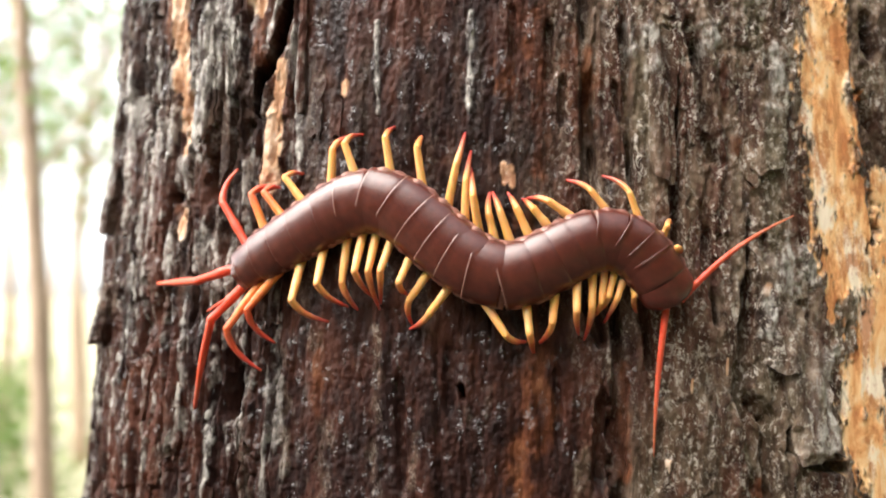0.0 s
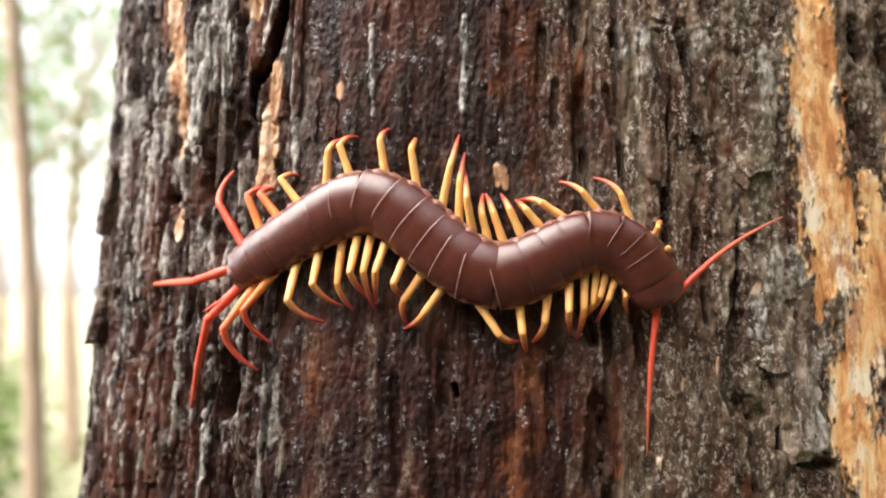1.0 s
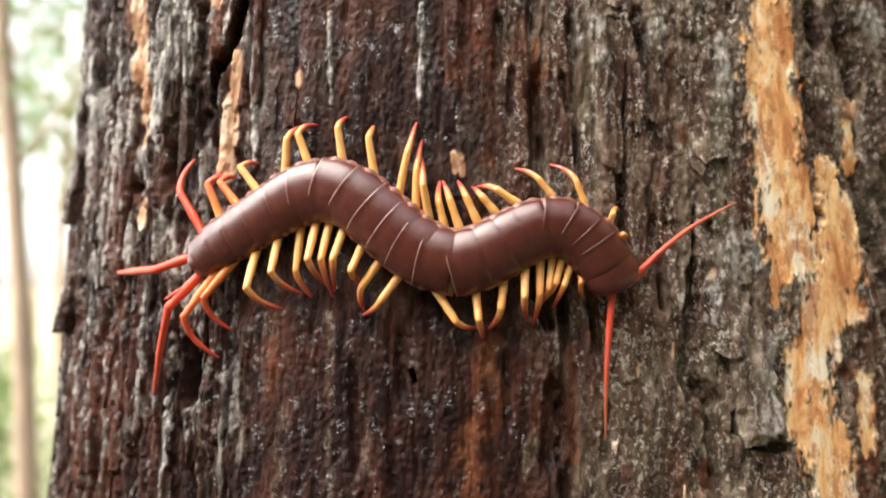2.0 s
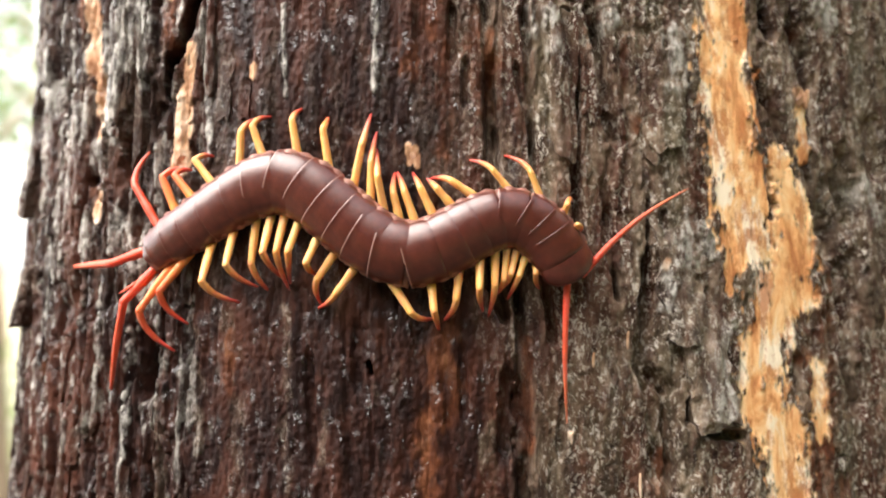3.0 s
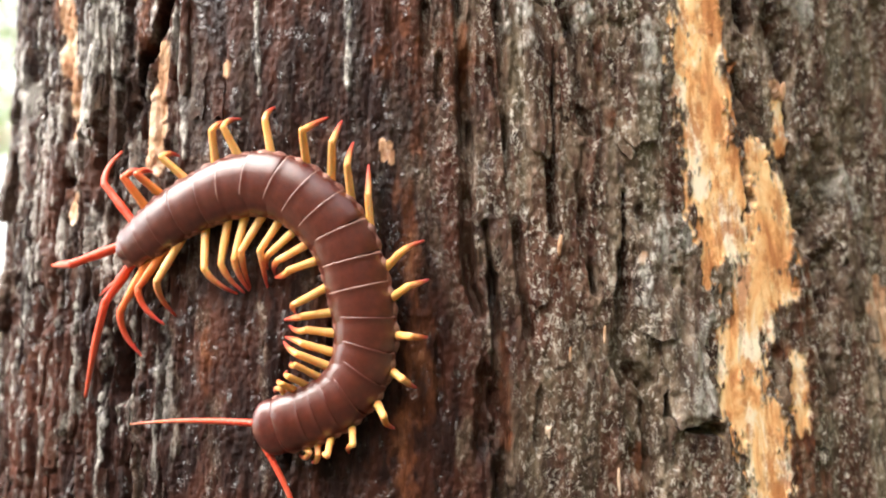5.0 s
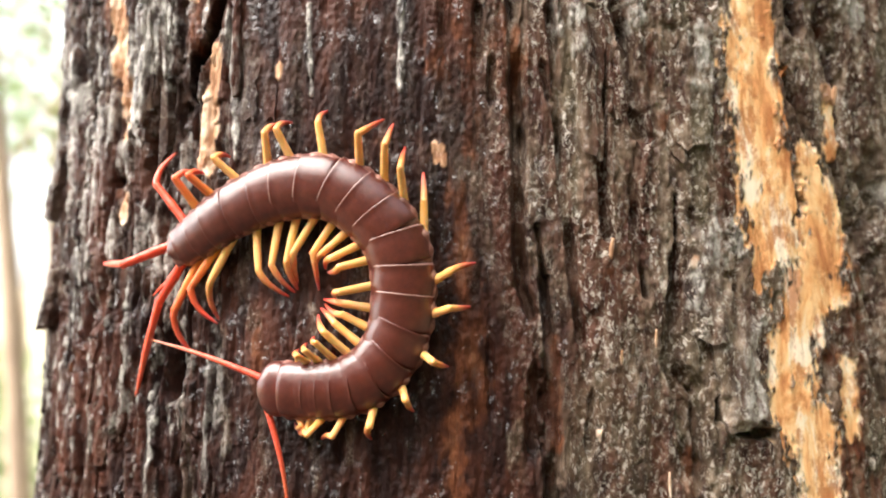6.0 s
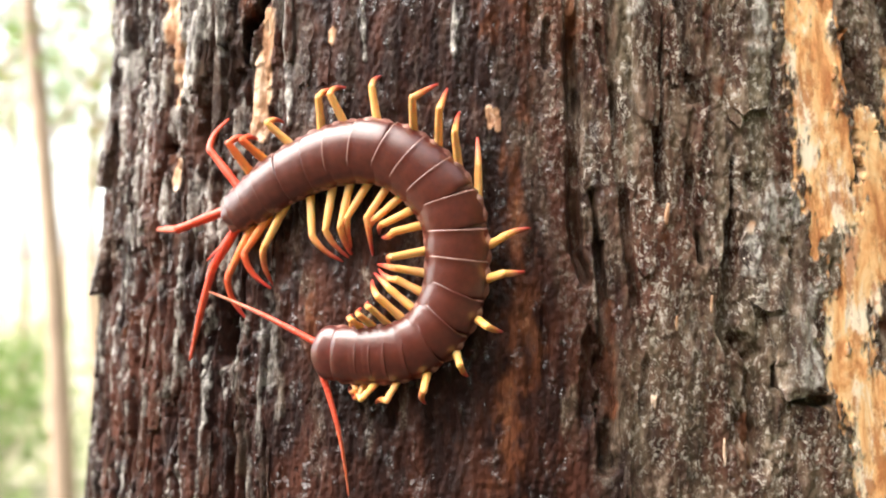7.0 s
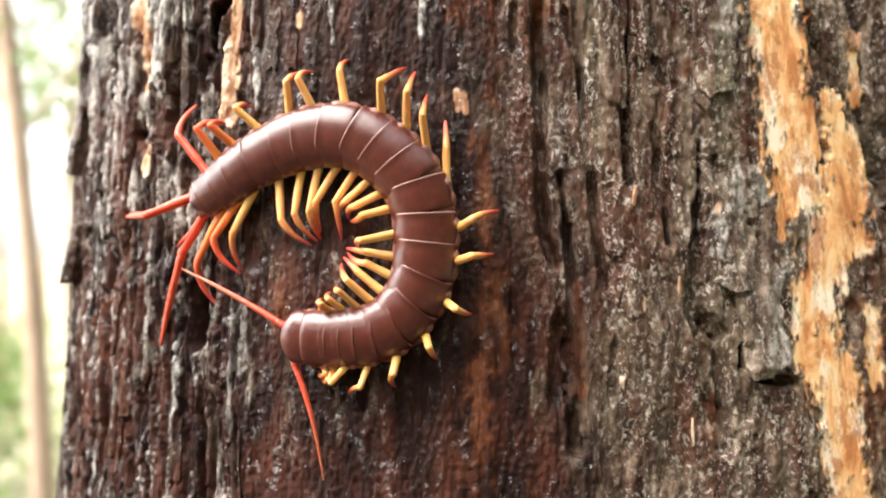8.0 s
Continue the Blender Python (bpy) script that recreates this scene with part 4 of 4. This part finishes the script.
def tergite_mesh(length, width, tail=False, paleness=1.0, raised=1.0):
    """A low back plate whose rear edge laps over the next, with a pale hem and two shallow seams."""
    verts, faces, hem = [], [], []
    us = [-0.62, -0.605, -0.575, -0.545] + [-0.5 + 0.102 * i for i in range(11)]
    nu, nv = len(us), 29
    for i, u in enumerate(us):
        # a little narrower at the front edge, which slips under the plate ahead
        w = width * (1 - 0.035 * max(0.0, 2 * u) ** 2 - 0.022 * (2 * u) ** 2)
        lip = 0.00020 * raised * math.exp(-((u + 0.58) / 0.07) ** 2)
        drop = 0.0005 * max(0.0, (u - 0.30) / 0.22) ** 2
        if tail:
            w *= 1 - 0.45 * max(0.0, (-u - 0.1) / 0.52) ** 2
        for j in range(nv):
            a = radians(-98 + 196 * j / (nv - 1))
            yy = 0.5 * w * math.copysign(abs(math.sin(a)) ** 0.98, math.sin(a))
            zz = (0.0066 * width / 0.0205 + lip - drop - 0.00012 * (2 * u) ** 2) * (math.copysign(abs(math.cos(a)) ** 1.02, math.cos(a)))
            seam = 0.00006 * (math.exp(-((abs(yy) - 0.24 * w) / 0.0008) ** 2))
            verts.append((u * length, yy, zz - seam))
            hem.append(paleness if i < 2 else 0.0)
    for i in range(nu - 1):
        for j in range(nv - 1):
            a = i * nv + j
            faces.append((a, a + 1, a + nv + 1, a + nv))
    # turned-in rim behind and in front gives the plate its thickness
    base = len(verts)
    for i in (0, nu - 1):
        for j in range(nv):
            x, yy, zz = verts[i * nv + j]
            verts.append((x + (0.0006 if i == 0 else -0.0003), yy * 0.94, zz * 0.90 - 0.0002))
            hem.append(0.0)
    for j in range(nv - 1):
        faces.append((j + 1, j, base + j, base + j + 1))
        e = (nu - 1) * nv
        faces.append((e + j, e + j + 1, base + nv + j + 1, base + nv + j))
    return mesh_from("tergite", verts, faces, TERGITE, True, {"hem": hem})


def flank_mesh(length, width):
    """The softer body under a back plate: belly, puckered sides and joint skin."""
    verts, faces = [], []
    nu, nv = 13, 22
    for i in range(nu):
        u = -0.66 + 1.32 * i / (nu - 1)
        pinch = 1 - 0.035 * math.cos(u * 11) - 0.05 * (abs(u) / 0.66) ** 2
        for j in range(nv):
            a = 2 * math.pi * j / nv
            bulge = 1 + 0.035 * math.cos(3 * a + 4 * u)
            zz = 0.0047 * math.sin(a) if math.sin(a) > 0 else 0.0044 * math.sin(a)
            verts.append((u * length, 0.512 * width * pinch * bulge * math.cos(a), zz * width / 0.0205 * pinch))
    for i in range(nu - 1):
        for j in range(nv):
            a, b = i * nv + j, i * nv + (j + 1) % nv
            faces.append((a, a + nv, b + nv, b))
    faces.append(tuple(range(nv)))
    faces.append(tuple(range((nu - 1) * nv, nu * nv))[::-1])
    return mesh_from("flank", verts, faces, PLEURA)


def head_mesh(length, width):
    """The rounded head plate."""
    verts, faces = [], []
    nu, nv = 16, 26
    for i in range(nu):
        k = i / (nu - 1)
        u = -0.62 + 1.16 * k
        w = width * (0.93 + 0.10 * math.sin(k * 2.2)) * math.sqrt(max(0.0, 1 - max(0.0, (k - 0.35) / 0.65) ** 2.6)) + 0.0002
        for j in range(nv):
            a = 2 * math.pi * j / nv
            hz = 0.0052 if math.sin(a) > 0 else 0.0036
            verts.append((u * length, 0.5 * w * math.cos(a), hz * math.sin(a) * (0.45 + 0.55 * w / width)))
    for i in range(nu - 1):
        for j in range(nv):
            a, b = i * nv + j, i * nv + (j + 1) % nv
            faces.append((a, a + nv, b + nv, b))
    faces.append(tuple(range(nv)))
    faces.append(tuple(range((nu - 1) * nv, nu * nv))[::-1])
    return mesh_from("head_plate", verts, faces, HEAD)


def leg_mesh(name, length, r0, r1, a0, a1, mat, foot=False, bow=0.0, sway=0.0):
    """A tapered run of leg joints along x, swollen at each joint; a foot ends in a claw."""
    pts, rad, along = [], [], []
    n = 17
    for i in range(n):
        k = i / (n - 1)
        r = r0 + (r1 - r0) * k ** (1.5 if foot else 1.0)
        joint = 0.07 * math.exp(-((k - (0.55 if foot else 0.48)) / 0.10) ** 2)
        if not foot:
            joint += 0.02 * math.exp(-((k - 1.0) / 0.09) ** 2)
        pts.append((k * length, sway * math.sin(math.pi * k ** 0.8), bow * math.sin(math.pi * k)))
        rad.append(r * (1 + joint + 0.045 * math.sin(11 * k + 400 * length)))
        along.append(a0 + (a1 - a0) * k)
    v, f = tube(pts, rad, 10)
    if not foot:
        # rounded knee
        tip = len(v)
        ring = list(range((n - 1) * 10, n * 10))
        rows = 3
        for j in range(1, rows + 1):
            b = 0.5 * math.pi * j / (rows + 1)
            for i in range(10):
                c = v[ring[i]] - Vector((length, 0, 0))
                v.append(Vector((length + 1.14 * r1 * math.sin(b), c.y * math.cos(b), c.z * math.cos(b))))
        v.append(Vector((length + 1.14 * r1, 0, 0)))
        f = f[:-1]
        for j in range(rows):
            a, b = (ring[0] if j == 0 else tip + (j - 1) * 10), tip + j * 10
            f += [(a + i, a + (i + 1) % 10, b + (i + 1) % 10, b + i) for i in range(10)]
        e = tip + (rows - 1) * 10
        f += [(e + i, e + (i + 1) % 10, tip + rows * 10) for i in range(10)]
        return mesh_from(name, v, f, mat, True, {"along": [along[i // 10] for i in range(n * 10)] + [a1] * (rows * 10 + 1)})
    return mesh_from(name, v, f, mat, True, {"along": [along[i // 10] for i in range(n * 10)]})


def antenna_mesh(length, bend):
    """A whip of many bead-like joints that thins towards its end."""
    pts, rad, along = [], [], []
    beads, per = 26, 4
    n = beads * per + 1
    for i in range(n):
        k = i / (n - 1)
        r = 0.00105 * (1 - k) ** 0.8 + 0.00022
        pts.append((length * k, bend * math.sin(math.pi * k), 0.0016 * math.sin(math.pi * k)))
        rad.append(r * (1 + 0.07 * math.cos(2 * math.pi * (i % per) / per)))
        along.append(k)
    v, f = tube(pts, rad, 8)
    return mesh_from("antenna", v, f, ANTENNA, True, {"along": [along[i // 8] for i in range(n * 8)]})


BASE = surf(-0.120, ZM, 0.0)
HOME = Matrix.Translation(-BASE)
centipede = tagged(new("centipede"), "large glossy brown centipede with yellow and red legs on bark", "centipede")
centipede.location = BASE

RINGS = []
for i, share in enumerate(SHARES):
    long, wide = LENGTH * share / 920, WIDTHS[i] * 0.00104
    if i == len(SHARES) - 1:
        ring = part("head", head_mesh(long, wide), centipede, "smooth red-brown head plate")
    else:
        ring = part("back_plate", tergite_mesh(long, wide, i == 0, 0.0 if i < 6 else 0.36 if i < 14 else 0.0, 1.0 if i < 12 else 1.7), centipede)
        part("flank", flank_mesh(long, wide), ring, "paler soft belly and joint skin")
    RINGS.append(ring)


def grounded(m, row):
    """Knee and foot of a leg in the space of its ring."""
    inv = m.inverted()
    return inv @ surf(row[0] * 0.001, ZM + row[1] * 0.001, 0.006), inv @ surf(row[2] * 0.001, ZM + row[3] * 0.001, -0.0004)


POSES_A, POSES_B = ring_poses(0.0), ring_poses(1.0)
LEGS = []
for side, rows_a, rows_b in ((1, LEFT_A, LEFT_B), (-1, RIGHT_A, RIGHT_B)):
    for i in range(21):
        long, wide = LENGTH * SHARES[i] / 920, WIDTHS[i] * 0.001
        last = i == 0
        hip = Vector((-0.30 * long if last else -0.05 * long, side * (0.26 if last else 0.42) * wide, -0.0018))
        ka, fa = grounded(POSES_A[i], rows_a[i])
        kb, fb = grounded(POSES_B[i], rows_b[i])
        upper = max((ka - hip).length, (kb - hip).length, 0.0045)
        lower = max((fa - ka).length, (fb - kb).length, 0.0045)
        mat = LEG_RED if last else (LEG_ORANGE if i <= (2 if side < 0 else 3) else LEG_YELLOW)
        if i == 1:
            mat = LEG_RED if side > 0 else LEG_ORANGE
        thick = 1.25 if last else (1.05 if i < 4 else (0.85 if i > 16 else 1.0))
        # each leg curls on in the way it is bent at the knee
        bend = (ka - hip).to_2d().normalized().cross((fa - ka).to_2d().normalized()) if (fa - ka).to_2d().length > 1e-5 else 0.0
        leg = part("leg", leg_mesh("leg", upper, 0.00150 * thick, 0.00120 * thick, 0.0, 0.5, mat), centipede)
        shin = part("lower_leg", leg_mesh("lower_leg", lower, 0.00118 * thick, 0.00062 if last else 0.00036, 0.5, 1.0, mat, True, 0.0006, 0.0 if last else -0.13 * lower * max(-1.0, min(1.0, bend * 1.4))), leg)
        if last and side < 0:
            v, f = tube([(0.55 * upper, 0.0006 * side, 0.0010), (0.76 * upper, 0.0015 * side, 0.0016), (0.95 * upper, 0.0023 * side, 0.0020)], [0.0007, 0.0005, 0.00015], 7)
            part("spur", mesh_from("spur", v, f, LEG_RED, True, {"along": [0.9] * len(v)}), leg, "pale red pointed spur")
        LEGS.append((leg, shin, i, hip, (ka, fa), (kb, fb), upper, lower))

FEELERS = [part("antenna", antenna_mesh(0.0475, 0.0028), centipede, "long jointed red antenna"), part("antenna", antenna_mesh(0.048, -0.0012), centipede, "long jointed red antenna")]
# turn of each antenna from the head's heading, in degrees
FEELER_TIMES = [(0.0, 97.0, -33.0), (1.0, 97.0, -32.0), (2.5, 98.0, -30.0), (4.2, 100.5, -26.0), (4.5, 82.0, -28.0), (4.9, 93.0, -18.0), (5.3, 104.0, -4.0), (5.5, 104.0, -5.0), (5.9, 104.0, -11.0), (6.5, 105.0, -16.0), (7.0, 106.0, -18.0), (8.0, 108.0, -22.0)]
TURN_TIMES = [4.2, 4.3, 4.4, 4.5, 4.6, 4.7, 4.8, 4.9, 5.0, 5.1, 5.2, 5.3]


def turned(t):
    """0 before the centipede turns round, 1 after."""
    k = min(max((t - 4.22) / 1.04, 0.0), 1.0)
    return k * k * (3 - 2 * k)


def reach(start, goal, length):
    return start + (goal - start).normalized() * length


def motions():
    times = [0.0] + TURN_TIMES + [7.3, 7.8, 8.0]
    rings, legs = [[] for _ in RINGS], [([], []) for _ in LEGS]
    for t in times:
        k = turned(t)
        poses = ring_poses(k)
        for rows, m in zip(rings, poses):
            rows.append((t, HOME @ m))
        for n, (leg, shin, i, hip, a, b, upper, lower) in enumerate(LEGS):
            m = poses[i]
            n_up = m.to_3x3() @ Vector((0, 0, 1))
            lift = Vector((0, 0, 0.0035 * math.sin(math.pi * k) * (1 + math.sin(i * 1.3)) * 0.5))
            knee = m @ (a[0].lerp(b[0], k) + lift)
            foot = m @ (a[1].lerp(b[1], k) + lift)
            start = m @ hip
            if n == 17 and t > 7.5:
                knee, foot = (m @ q for q in grounded(m, LATE_LEG))
            # the knee rises until the upper leg has its length
            flat = knee - start
            rise = flat.dot(n_up)
            flat = flat - rise * n_up
            rise = math.sqrt(max(upper ** 2 - flat.length ** 2, 0.0))
            knee = start + flat + min(rise, 0.009) * n_up
            knee = reach(start, knee, upper)
            m1 = between(start, knee, n_up)
            m2 = between(knee, foot, n_up)
            legs[n][0].append((t, HOME @ m1))
            legs[n][1].append((t, m1.inverted() @ m2))
    for ring, rows in zip(RINGS, rings):
        walk(ring, rows)
    for (leg, shin, *_), (r1, r2) in zip(LEGS, legs):
        walk(leg, r1)
        walk(shin, r2)
    when = sorted(set([t for t, *_ in FEELER_TIMES] + TURN_TIMES))
    for n, ob in enumerate(FEELERS):
        rows = []
        for t in when:
            m = ring_poses(turned(t))[-1]
            turn = np.interp(t, [r[0] for r in FEELER_TIMES], [r[1 + n] for r in FEELER_TIMES])
            long = LENGTH * SHARES[-1] / 920
            rows.append((t, HOME @ m @ pose(0.47 * long, 0.0026 if n == 0 else -0.0028, -0.0008, 0, 2.5, turn)))
        walk(ob, rows)


motions()
